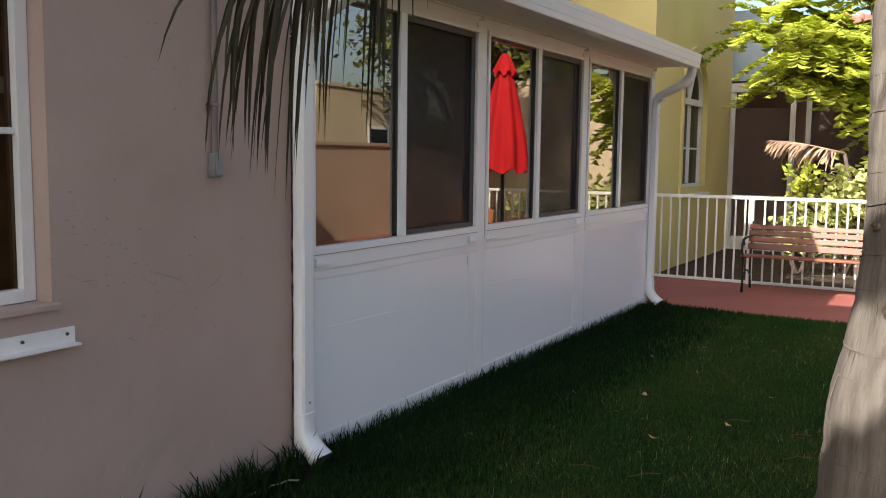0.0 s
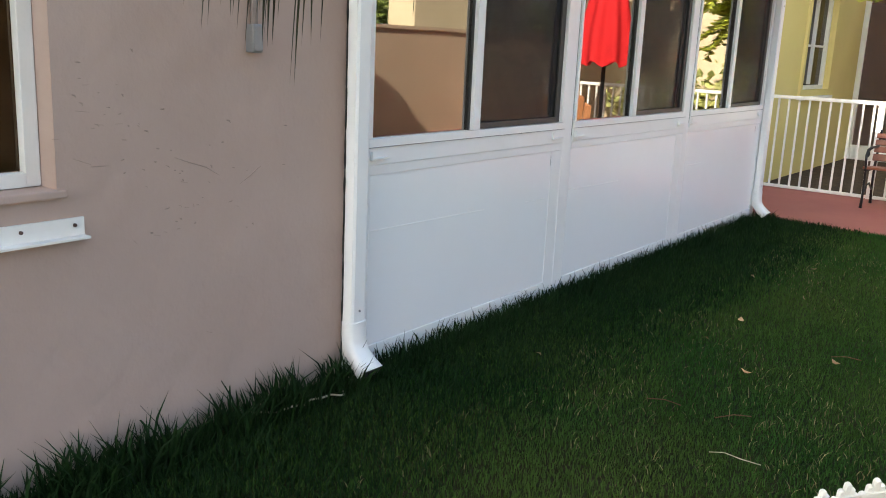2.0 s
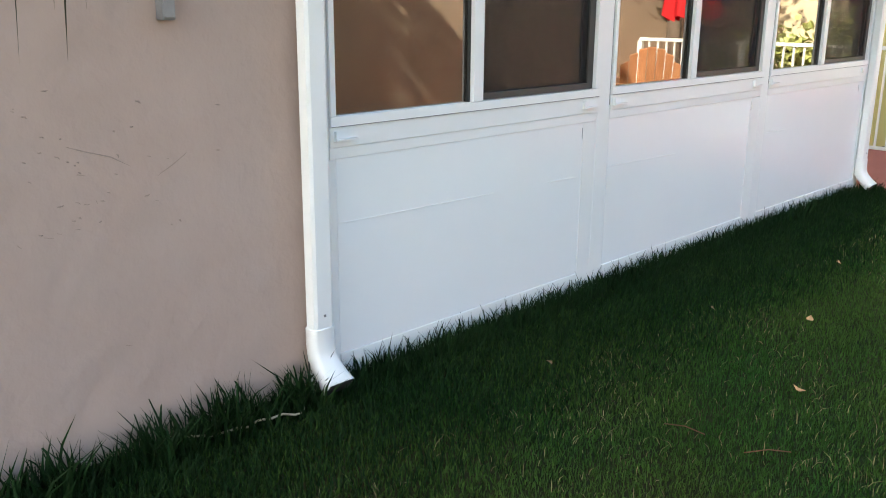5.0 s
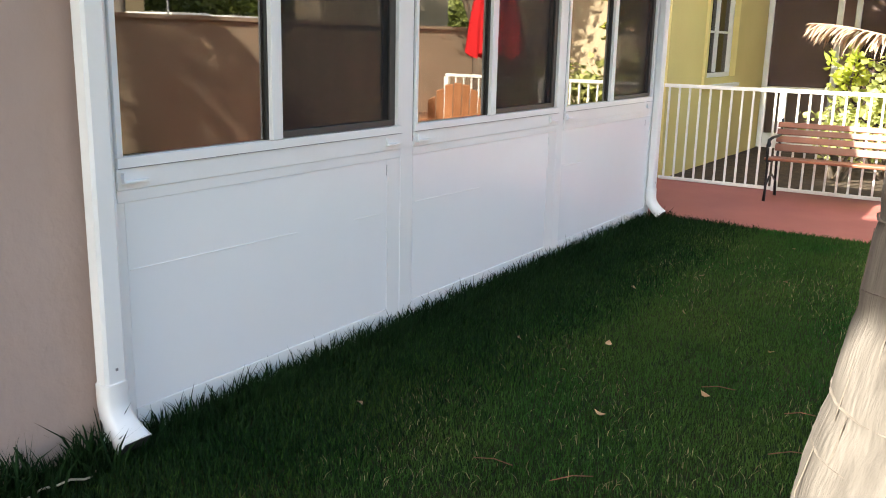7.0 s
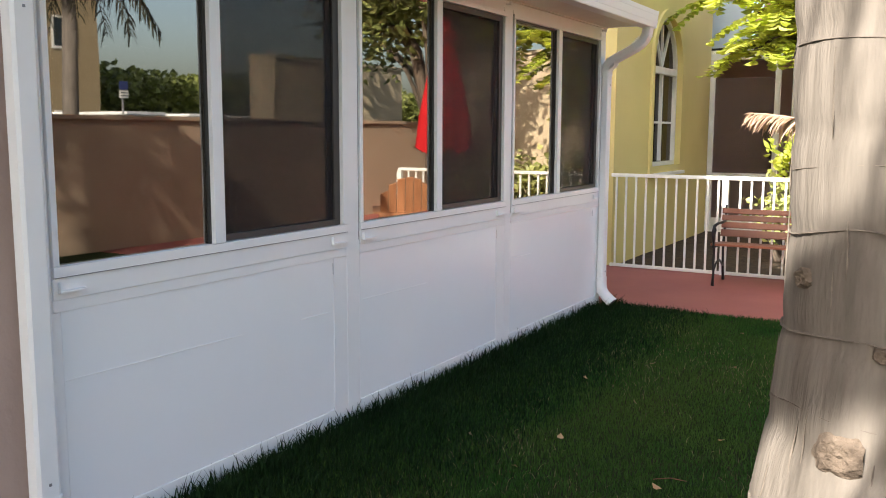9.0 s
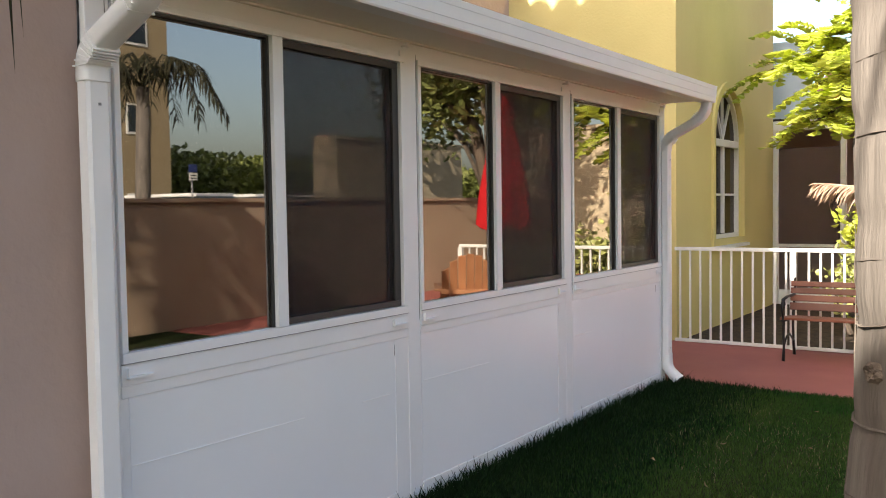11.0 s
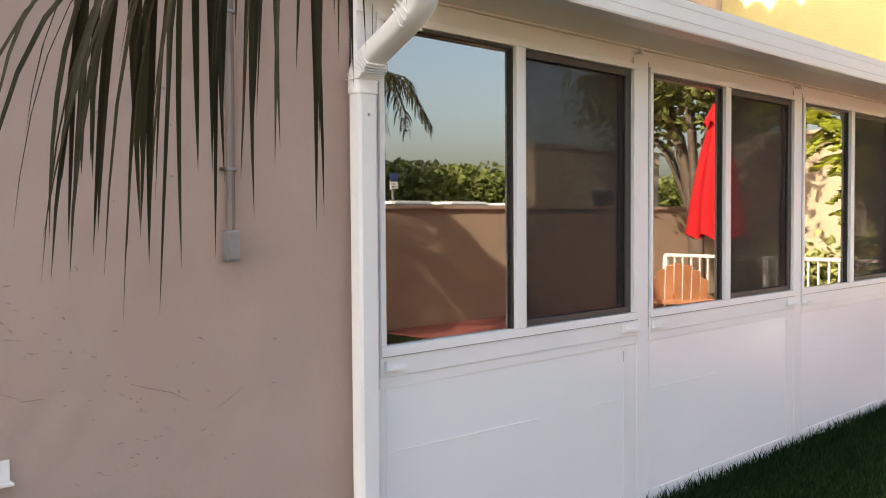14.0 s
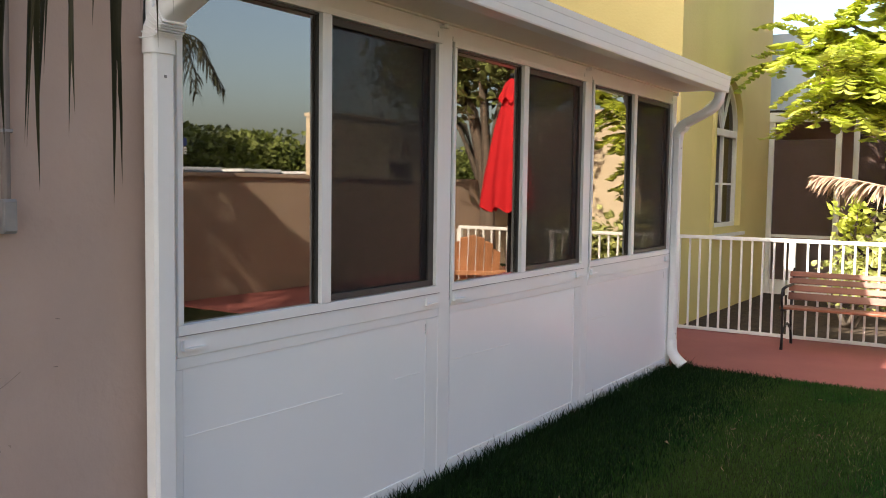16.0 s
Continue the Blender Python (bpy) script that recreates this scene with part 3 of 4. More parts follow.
ledge = thing("ledge", (PX, -1.182, 0.845), "white painted steel angle bolted to the stucco", "bracket")
part("upright_flange", boxes((0.001, 0.007, -1.9, 0.0, 0.0, 0.051), bevel=0.001), M_TRIM, ledge)
part("flat_flange", boxes((0.0, 0.038, -1.9, 0.0, -0.007, 0.0), bevel=0.001), M_TRIM, ledge)
for k in range(9):
    bm = bmesh.new()
    tube(bm, [(0.007, -0.03 - k * 0.155, 0.030), (0.012, -0.03 - k * 0.155, 0.030)], 0.0055, 8)
    part("bolt", bm, M_RUST, ledge, "rusty bolt head")

cond = thing("conduit", (PX, -0.568, 1.355), "grey electrical conduit ending in a small outlet box", "conduit")
bm = bmesh.new()
tube(bm, [(0.018, 0, 0.09), (0.018, 0.004, 0.6), (0.018, -0.003, 1.2), (0.018, 0, 3.2)], 0.0125, 10)
part("pipe", bm, M_CONDUIT, cond)
part("outlet_box", boxes((0.0, 0.038, -0.020, 0.020, 0.0, 0.09), bevel=0.005), M_GREY, cond, "small grey metal box")
part("cover", boxes((0.038, 0.042, -0.017, 0.017, 0.006, 0.084), bevel=0.002), M_GREY, cond)
for z in (0.26, 0.71, 1.55):
    part("strap", boxes((0.0, 0.004, -0.026, 0.026, z, z + 0.010), (0.004, 0.033, -0.015, 0.015, z + 0.001, z + 0.009), bevel=0.001), M_GREY, cond)
    for y in (-0.023, 0.023):
        part("bolt", boxes((0.0045, 0.010, y - 0.005, y + 0.005, z, z + 0.010), bevel=0.002), M_RUST, cond)

# ---- arched window ----
w5 = thing("window_5", (YX, 0, 0), "white arched window with spoked fanlight in yellow stucco", "window", "", "structure")
bm = bmesh.new()
inner = arch(AY0 + 0.045, AY1 - 0.045, AZ0 + 0.05, AZ1 - 0.045)
prism(bm, arch(AY0 + 0.002, AY1 - 0.002, AZ0 + 0.002, AZ1 - 0.002), [inner], 0.10, lambda u, v, w: (-0.14 + w, u, v))
part("window_frame", bm, M_TRIM, w5)
bm = bmesh.new()
prism(bm, arch(AY0 - 0.075, AY1 + 0.075, AZ0 - 0.07, AZ1 + 0.08), [arch(AY0 + 0.005, AY1 - 0.005, AZ0 + 0.005, AZ1 - 0.005)], 0.03, lambda u, v, w: (w + 0.001, u, v))
part("surround", bm, M_YELLOW, w5, "raised yellow stucco band")
part("window_sill", boxes((0.0, 0.07, AY0 - 0.1, AY1 + 0.1, AZ0 - 0.11, AZ0 - 0.072), bevel=0.006), M_TRIM, w5)
cy, spring = (AY0 + AY1) / 2, AZ1 - (AY1 - AY0) / 2
part("transom", boxes((-0.12, -0.03, AY0 + 0.06, AY1 - 0.06, spring - 0.09, spring - 0.01), bevel=0.004), M_TRIM, w5)
for y in (cy,):
    part("mullion", boxes((-0.12, -0.05, y - 0.022, y + 0.022, AZ0 + 0.06, spring - 0.09)), M_TRIM, w5)
part("muntin", boxes((-0.10, -0.065, AY0 + 0.06, AY1 - 0.06, AZ0 + 0.50, AZ0 + 0.525)), M_TRIM, w5)
for a in (58, 90, 122):
    bm = bmesh.new()
    box(bm, -0.10, -0.06, -0.014, 0.014, 0, (AY1 - AY0) / 2 - 0.05, 0, Matrix.Translation((0, cy, spring - 0.02)) @ pose(0, 0, 0, a - 90, 0, 0))
    part("spoke", bm, M_TRIM, w5)
bm = bmesh.new()
prism(bm, inner, [], 0.004, lambda u, v, w: (-0.09 + w, u, v))
part("pane", bm, M_DARKGLASS, w5)


# ---- screened porch and tiled roof in the distance ----
far = thing("screen_porch", (0.02, 11.0, 0), "brown screened porch with white posts and beam", "porch")
for x in (-0.72, 0.14, 0.36, 1.6):
    part("post", boxes((x - 0.035, x + 0.035, 0.0, 0.07, -0.05, 2.44), bevel=0.004), M_TRIM, far)
part("beam", boxes((-0.95, 1.75, -0.02, 0.09, 2.44, 2.57), bevel=0.005), M_TRIM, far)
part("middle_rail", boxes((-0.685, 0.105, 0.01, 0.06, 0.86, 0.90)), M_TRIM, far)
part("kick_plate", boxes((-0.685, 0.105, 0.02, 0.05, 0.0, 0.27)), M_TRIM, far)
part("screen", boxes((-0.685, 0.105, 0.034, 0.036, 0.90, 2.2)), M_BROWNSCREEN, far, "brown insect screen")
part("screen", boxes((0.395, 1.565, 0.034, 0.036, 0.1, 2.44)), M_BROWNSCREEN, far, "brown insect screen")
structure("wall_far_back", boxes((-2.0, 1.8, 13.0, 13.2, -0.1, 2.9)), M_PINK, "pink wall deep inside the screened porch")
structure("ceiling_far", boxes((-2.0, 1.8, 11.2, 13.0, 2.58, 2.62)), M_UNLITROOM, "porch ceiling coloured near-black as unlit")
structure("wall_far_side", boxes((-2.0, -1.9, 11.2, 13.0, -0.1, 2.58)), M_PINK, "pink side wall of the screened porch")
structure("wall_pale_blue", boxes((-1.6, -0.40, 11.7, 11.9, 2.58, 3.75)), M_PALEBLUE, "pale blue upper wall behind the porch beam")
structure("wall_far_upper", boxes((-0.40, 1.8, 12.2, 12.4, 2.62, 3.0)), M_PINK, "pink wall under the tiled roof")

roof = thing("roof_far", (0, 12.0, 2.98), "weathered terracotta barrel tile roof", "roof", "", "structure")
SL = math.atan2(0.42, 1.0)
part("decking", boxes((-0.42, 2.2, 0.0, 2.6, -0.06, -0.02)), M_TILE, roof).matrix_basis = pose(0, 0, 0, math.degrees(SL), 0, 0)
bm = bmesh.new()
seg = 6
for k in range(seg):
    a0, a1 = math.pi * k / seg, math.pi * (k + 1) / seg
    q = []
    for a, yy, r in ((a0, 0, 0.085), (a1, 0, 0.085), (a1, 0.4, 0.07), (a0, 0.4, 0.07)):
        q.append(bm.verts.new((r * math.cos(a), yy, r * math.sin(a))))
    bm.faces.new(q)
bmesh.ops.remove_doubles(bm, verts=bm.verts, dist=1e-5)
tile_ob = part("tile", bm, M_TILE, roof, "", True)
tile_me = tile_ob.data
base = pose(0, 0, 0, math.degrees(SL), 0, 0)
first = True
for r in range(7):
    for c in range(13):
        m = base @ Matrix.Translation((-0.36 + c * 0.205 + random.uniform(-0.008, 0.008), -0.05 + r * 0.36, -0.02 + 0.02 * (r % 2) * 0.3))
        if first:
            tile_ob.matrix_basis, first = m, False
        else:
            shared("tile", tile_me, m, roof)

# unseen tile ends added on the eave of the pink upper storey, which shade the yellow wall
for c in range(26):
    shared("tile", tile_me, pose(-9.0 + c * 0.33, 2.66, 6.23) @ Matrix.Scale(2.1, 4), house_roof)

# ---- railing ----
RY = 6.98
rail = thing("railing", (0, RY, 0.045), "white painted metal railing with square balusters", "railing")
RX0, RX1 = YX + 0.02, 3.23
part("top_rail", boxes((RX0, RX1, -0.025, 0.025, 0.965, 1.0), bevel=0.006), M_TRIM, rail)
part("bottom_rail", boxes((RX0, RX1, -0.018, 0.018, 0.055, 0.085), bevel=0.004), M_TRIM, rail)
POSTS = (0.43, 2.0, 3.22)
for x in POSTS:
    part("post", boxes((x - 0.028, x + 0.028, -0.024, 0.024, 0.0, 0.964), bevel=0.004), M_TRIM, rail)
bal = part("baluster", boxes((-0.009, 0.009, -0.009, 0.009, 0.086, 0.964)), M_TRIM, rail)
xs = [RX0 + 0.05 + k * 0.1015 for k in range(39)]
xs = [x for x in xs if min(abs(x - p) for p in POSTS) > 0.05 and x < RX1]
bal.matrix_basis = Matrix.Translation((xs[0], 0, 0))
for x in xs[1:]:
    shared("baluster", bal.data, Matrix.Translation((x, 0, 0)), rail)


# ---- bench ----
def iron_end(b, x):
    bm = bmesh.new()
    tube(bm, [(x, 0.05, 0.0), (x, 0.07, 0.12), (x, 0.055, 0.25), (x, 0.06, 0.37), (x, 0.03, 0.40)], [0.016, 0.012, 0.012, 0.013, 0.012], 8)
    tube(bm, [(x, 0.50, 0.0), (x, 0.46, 0.15), (x, 0.44, 0.30), (x, 0.45, 0.40), (x, 0.49, 0.56), (x, 0.53, 0.76)], [0.016, 0.012, 0.012, 0.014, 0.012, 0.011], 8)
    tube(bm, [(x, 0.02, 0.385), (x, 0.25, 0.375), (x, 0.45, 0.37)], 0.013, 8)
    tube(bm, [(x, 0.07, 0.14), (x, 0.18, 0.22), (x, 0.30, 0.23), (x, 0.455, 0.15)], 0.009, 8)
    part("iron_end", bm, M_IRON, b, "black cast iron leg frame", True)
    bm = bmesh.new()
    tube(bm, [(x, 0.04, 0.40), (x, 0.0, 0.47), (x, -0.01, 0.54), (x, 0.03, 0.585), (x, 0.08, 0.575), (x, 0.09, 0.54), (x, 0.06, 0.525)], 0.012, 8)
    tube(bm, [(x, 0.03, 0.585), (x, 0.20, 0.60), (x, 0.35, 0.595), (x, 0.49, 0.60)], 0.014, 8)
    part("armrest", bm, M_IRON, b, "black iron scrolled armrest", True)


bench = thing("park_bench", Matrix.Translation((0.47, 6.26, 0.095)) @ Matrix.Scale(0.92, 4), "reddish slatted wooden park bench with black iron ends", "bench")
BL = 1.26
for x in (0.03, BL - 0.03):
    iron_end(bench, x)
for k in range(4):
    part("seat_slat", boxes((0.0, BL, 0.03 + k * 0.105, 0.125 + k * 0.105, 0.395 - 0.008 * k, 0.42 - 0.008 * k), bevel=0.006), M_BENCHWOOD, bench)
for z0, h in ((0.448, 0.072), (0.533, 0.06), (0.606, 0.056), (0.674, 0.052)):
    bm = bmesh.new()
    box(bm, 0.0, BL, -0.012, 0.012, 0, h, 0.005, Matrix.Translation((0, 0.43 + (z0 - 0.40) * 0.25, z0)) @ pose(0, 0, 0, -14, 0, 0))
    part("back_slat", bm, M_BENCHWOOD, bench)

# ---- umbrella ----
umb = thing("patio_umbrella", (2.0, 5.92, 0.095), "closed red canvas patio umbrella on the red patio", "umbrella")
bm = bmesh.new()
tube(bm, [(0, 0, 0.05), (0, 0, 2.47)], 0.02, 12)
part("pole", bm, M_IRON, umb, "dark pole", True)
bm = bmesh.new()
tube(bm, [(0, 0, 0), (0, 0, 0.05), (0, 0, 0.055), (0, 0, 0.20)], [0.24, 0.22, 0.05, 0.03], 24)
part("base", bm, M_IRON, umb, "round dark base", True)


def folded_cloth(z_list, r_list, folds, depth):
    bm = bmesh.new()
    n = folds * 6
    rings = []
    for i, (z, r) in enumerate(zip(z_list, r_list)):
        ring = []
        for k in range(n):
            a = 2 * math.pi * k / n
            rr = r * (1 + depth * math.cos(folds * a) * (0.4 + 0.6 * i / len(z_list)) + 0.04 * noise.noise((3 * math.cos(a), 3 * math.sin(a), z * 3)))
            ring.append(bm.verts.new((rr * math.cos(a), rr * math.sin(a), z + (0.03 * math.cos(folds * a) if i == len(z_list) - 1 else 0))))
        rings.append(ring)
    for r0, r1 in zip(rings, rings[1:]):
        for k in range(n):
            bm.faces.new((r0[k], r0[(k + 1) % n], r1[(k + 1) % n], r1[k]))
    bmesh.ops.recalc_face_normals(bm, faces=bm.faces)
    return bm


part("canopy", folded_cloth([2.32, 2.20, 2.0, 1.75, 1.5, 1.3, 1.18], [0.06, 0.10, 0.15, 0.20, 0.245, 0.265, 0.27], 8, 0.16), M_RED, umb, "folded red canvas", True)
part("top_cap", folded_cloth([2.46, 2.42, 2.34, 2.24], [0.025, 0.06, 0.10, 0.135], 8, 0.08), M_RED, umb, "red vent flap", True)
bm = bmesh.new()
tube(bm, [(0, 0, 2.46), (0, 0, 2.49), (0, 0, 2.52)], [0.018, 0.028, 0.01], 10)
part("finial", bm, M_IRON, umb)

# ---- garden chair ----
chair = thing("garden_chair", pose(2.64, 6.22, 0.095, 0, 0, -35), "orange-brown cedar slat garden chair on the patio", "chair")
for k in range(7):
    u = (k - 3) * 0.083
    h = 0.80 - 0.10 * (abs(k - 3) / 3) ** 2
    bm = bmesh.new()
    box(bm, u - 0.038, u + 0.038, -0.011, 0.011, 0.0, h, 0.004)
    for v in bm.verts:
        if v.co.z > h - 0.03:
            v.co.z -= 3.0 * v.co.x ** 2 * 0.35
    bmesh.ops.transform(bm, matrix=Matrix.Translation((0, -0.20, 0.16)) @ pose(0, 0, 0, 20, 0, 0), verts=bm.verts)
    part("back_slat", bm, M_CHAIRWOOD, chair)
for k in range(5):
    part("seat_slat", boxes((-0.26, 0.26, -0.18 + k * 0.10, -0.09 + k * 0.10, 0.20 + k * 0.032, 0.222 + k * 0.032), bevel=0.004), M_CHAIRWOOD, chair)
for s in (-1, 1):
    part("arm", boxes((s * 0.30 - 0.06, s * 0.30 + 0.06, -0.36, 0.40, 0.53, 0.553), bevel=0.006), M_CHAIRWOOD, chair)
    part("front_leg", boxes((s * 0.285 - 0.012, s * 0.285 + 0.012, 0.25, 0.34, 0.0, 0.53), bevel=0.003), M_CHAIRWOOD, chair)
    bm = bmesh.new()
    box(bm, s * 0.265 - 0.011, s * 0.265 + 0.011, -0.55, 0.34, -0.055, 0.055, 0.003, Matrix.Translation((0, 0, 0.20)) @ pose(0, 0, 0, 16, 0, 0))
    part("side_rail", bm, M_CHAIRWOOD, chair)
part("back_brace", boxes((-0.30, 0.30, -0.385, -0.36, 0.50, 0.545), bevel=0.003), M_CHAIRWOOD, chair)


# ---- palm by the path ----
palm = thing("palm_tree", (2.318, -0.50, LAWN_Z), "palm with a pale ringed trunk and long drooping fronds", "palm")


def trunk_radius(z):
    """Slim above, swelling towards the foot."""
    if z > 1.25:
        return 0.165
    return 0.165 + (0.25 * (1.25 - z) ** 2 if z > 0.75 else 0.0625 + (0.75 - z) * 0.03)


def lean(z):
    """The trunk's gentle bow."""
    u = max(0.0, z - 1.05)
    return 0.02 * math.sin(z * 0.9) - 0.03 * u * math.exp(-(u / 1.5) ** 2)


bm = bmesh.new()
NS = 40
rings = []
fine = np.linspace(0, 4.6, 420)
for z in fine:
    r = trunk_radius(z)
    t = z / 0.125 + 0.3 * noise.noise((0, 0, z * 3))
    r -= 0.0035 * math.exp(-((t - round(t)) * 7) ** 2)
    ring = []
    for k in range(NS):
        a = 2 * math.pi * k / NS
        q = Vector((math.cos(a) * 3, math.sin(a) * 3, z * 2))
        rr = r + 0.006 * noise.noise(q * 1.3) + 0.003 * noise.noise(Vector((q.x * 5, q.y * 5, q.z * 0.7)))
        ring.append(bm.verts.new((rr * math.cos(a) + lean(z), rr * math.sin(a), z)))
    rings.append(ring)
for r0, r1 in zip(rings, rings[1:]):
    for k in range(NS):
        bm.faces.new((r0[k], r0[(k + 1) % NS], r1[(k + 1) % NS], r1[k]))
part("trunk", bm, M_TRUNK, palm, "pale grey-brown ringed bark", True)
# old leaf rings, uneven dark seams round the bark
rz = 0.25
k = 0
while rz < 3.2:
    bm = bmesh.new()
    loops = []
    for dz, dr in ((-0.002, -0.003), (-0.0005, 0.0002), (0.0005, 0.0002), (0.002, -0.003)):
        loop = []
        for j in range(72):
            a = 2 * math.pi * j / 72
            w = noise.noise((math.cos(a) * 1.5, math.sin(a) * 1.5, rz * 5))
            thin = 0.55 + 0.9 * noise.noise((math.cos(a) * 6, math.sin(a) * 6, rz * 9))
            z = rz + 0.012 * w + 0.05 * (1.2 if k % 2 else 0.6) * math.cos(a + 2.2) * 0.3 + dz * max(0.15, thin)
            q = Vector((math.cos(a) * 3, math.sin(a) * 3, z * 2))
            rr = trunk_radius(z) + 0.006 * noise.noise(q * 1.3) + 0.003 * noise.noise(Vector((q.x * 5, q.y * 5, q.z * 0.7))) + dr
            loop.append(bm.verts.new((rr * math.cos(a) + lean(z), rr * math.sin(a), z)))
        loops.append(loop)
    for l0, l1 in zip(loops, loops[1:]):
        for j in range(72):
            bm.faces.new((l0[j], l0[(j + 1) % 72], l1[(j + 1) % 72], l1[j]))
    part("leaf_ring", bm, M_RING, palm, "", True)
    rz += (0.115, 0.085, 0.135, 0.10)[k % 4]
    k += 1
# rough patches where old leaf bases were cut
for (a, z, r) in ((244, 1.003, 0.024), (258, 1.124, 0.009), (218, 1.196, 0.013)):
    bm = bmesh.new()
    bmesh.ops.create_grid(bm, x_segments=22, y_segments=22, size=1.0)
    rad = trunk_radius(z)
    for v in bm.verts:
        u, w = v.co.x, v.co.y
        d = math.sqrt(u * u + w * w) * (1.08 + 0.35 * noise.noise((u * 1.7, w * 1.7, a)))
        rim = math.exp(-((d - 0.72) / 0.16) ** 2)
        up = 0.0018 * rim + 0.005 * noise.noise((u * 4.3, w * 4.3, a)) * max(0.0, 1 - d) - 0.016 * max(0.0, d - 0.86)
        ang = radians(a) + u * r * 1.35 / rad
        rr = trunk_radius(z + w * r) + 0.0022 + up
        v.co = Vector((rr * math.cos(ang) + lean(z), rr * math.sin(ang), z + w * r))
    part("leaf_scar", bm, M_SCAR, palm, "rough pale leaf scar", True)
# upright splits in the bark
r = random.Random(17)
for k in range(46):
    a, z, ln = radians(r.uniform(185, 330)), r.uniform(0.35, 2.1), r.uniform(0.02, 0.11)
    bm = bmesh.new()
    path = []
    for f in (0, 0.3, 0.65, 1):
        zz, aa = z + ln * f, a + 0.02 * noise.noise((f * 3, k * 1.7, 0))
        q = Vector((math.cos(aa) * 3, math.sin(aa) * 3, zz * 2))
        rr = trunk_radius(zz) + 0.006 * noise.noise(q * 1.3) + 0.003 * noise.noise(Vector((q.x * 5, q.y * 5, q.z * 0.7)))
        path.append((rr * math.cos(aa) + lean(zz), rr * math.sin(aa), zz))
    w = r.uniform(0.0008, 0.0022)
    tube(bm, path, [w * 0.4, w, w * 0.8, w * 0.3], 5)
    part("split", bm, M_RING, palm)


def leaflet(V, F, p, d, length, width, droop, twist=0.0):
    """A narrow strap leaf that starts along d and sags."""
    d = d.normalized()
    side = d.cross(Vector((0, 0, 1)))
    side = side.normalized() if side.length > 0.05 else Vector((1, 0, 0))
    side = (side * math.cos(twist) + d.cross(side) * math.sin(twist)).normalized()
    n, base_i = 6, len(V)
    cur, dd = Vector(p), d.copy()
    for k in range(n + 1):
        f = k / n
        w = width * (0.55 + 0.9 * f * (1 - f) * 2) * (1 - f) ** 0.45
        fold = d.cross(side) * (w * 0.35)
        V.append(tuple(cur - side * w + fold))
        V.append(tuple(cur))
        V.append(tuple(cur + side * w + fold))
        dd = (dd + side * (twist * 0.22 / n) + Vector((0, 0, -droop / n))).normalized()
        cur = cur + dd * (length / n)
    for k in range(n):
        a = base_i + 3 * k
        F.append((a, a + 1, a + 4, a + 3))
        F.append((a + 1, a + 2, a + 5, a + 4))


def frond(parent, pts, count, length, width, droop, mat, seed, name="frond", hang=1.0, stem=0.012):
    r = random.Random(seed)
    pts = [Vector(p) for p in pts]

    def at(f):
        x = f * (len(pts) - 1)
        i = min(int(x), len(pts) - 2)
        return pts[i].lerp(pts[i + 1], x - i), (pts[i + 1] - pts[i]).normalized()
    V, F = [], []
    for k in range(count):
        f = 0.12 + 0.88 * k / count
        p, d = at(f)
        side = d.cross(Vector((0, 0, 1))).normalized()
        for s in (-1, 1):
            dirn = side * s * r.uniform(0.5, 1.0) + d * r.uniform(0.3, 0.8) + Vector((0, 0, r.uniform(-0.5, 0.25) * hang))
            leaflet(V, F, p, dirn, length * r.uniform(0.6, 1.12) * (0.55 + 0.45 * math.sin(math.pi * min(1, f * 0.9 + 0.1))), width * r.uniform(0.7, 1.15), droop * r.uniform(0.7, 1.4), r.uniform(-0.8, 0.8))
    ob = tris_object(name, V, F, mat, parent)
    bm = bmesh.new()
    tube(bm, pts, [stem * (1.3 - i / len(pts)) for i in range(len(pts))], 6)
    part("rachis", bm, mat, ob, "", True)
    return ob


TOP = Vector((0.0, 0.0, 4.6))
for k in range(9):
    a = radians(20 + k * 40 + random.uniform(-8, 8))
    out = Vector((math.cos(a), math.sin(a), 0))
    L = random.uniform(1.5, 2.0)
    pts = [TOP + out * 0.05, TOP + out * 0.35 * L + Vector((0, 0, 0.45)), TOP + out * 0.7 * L + Vector((0, 0, 0.42)), TOP + out * 0.95 * L + Vector((0, 0, 0.0)), TOP + out * 1.1 * L + Vector((0, 0, -0.55))]
    frond(palm, pts, 34, 0.7, 0.017, 2.0, M_FROND, 100 + k)
# the low frond that hangs in view
pts = [TOP + Vector((-0.05, -0.05, 0)), Vector((-0.45, -0.25, 4.2)), Vector((-0.88, -0.47, 3.3)), Vector((-1.14, -0.56, 2.53)), Vector((-1.235, -0.62, 2.07)), Vector((-1.38, -0.73, 1.87)), Vector((-1.50, -0.85, 1.77))]
frond(palm, pts, 62, 0.80, 0.0085, 2.7, M_FROND, 5, hang=2.2)
# unseen bundles of fronds, added on the sunny side to shade bands of the trunk
pts = [TOP, Vector((-0.2, -1.5, 5.4)), Vector((-0.45, -3.0, 5.15)), Vector((-0.7, -3.95, 4.22)), Vector((-1.3, -4.1, 4.15)), Vector((-1.95, -4.15, 4.15))]
for k in range(7):
    frond(palm, [p + Vector((0.03 * k, 0.025 * k, (0.02 - 0.018 * k) * i / 5)) for i, p in enumerate(pts)], 170, 0.24, 0.055, 2.6, M_FROND, 70 + k, hang=1.6)
pts = [TOP, Vector((-0.2, -1.5, 4.6)), Vector((-0.45, -3.0, 4.0)), Vector((-0.7, -3.95, 3.64)), Vector((-1.3, -4.1, 3.58)), Vector((-1.95, -4.15, 3.56))]
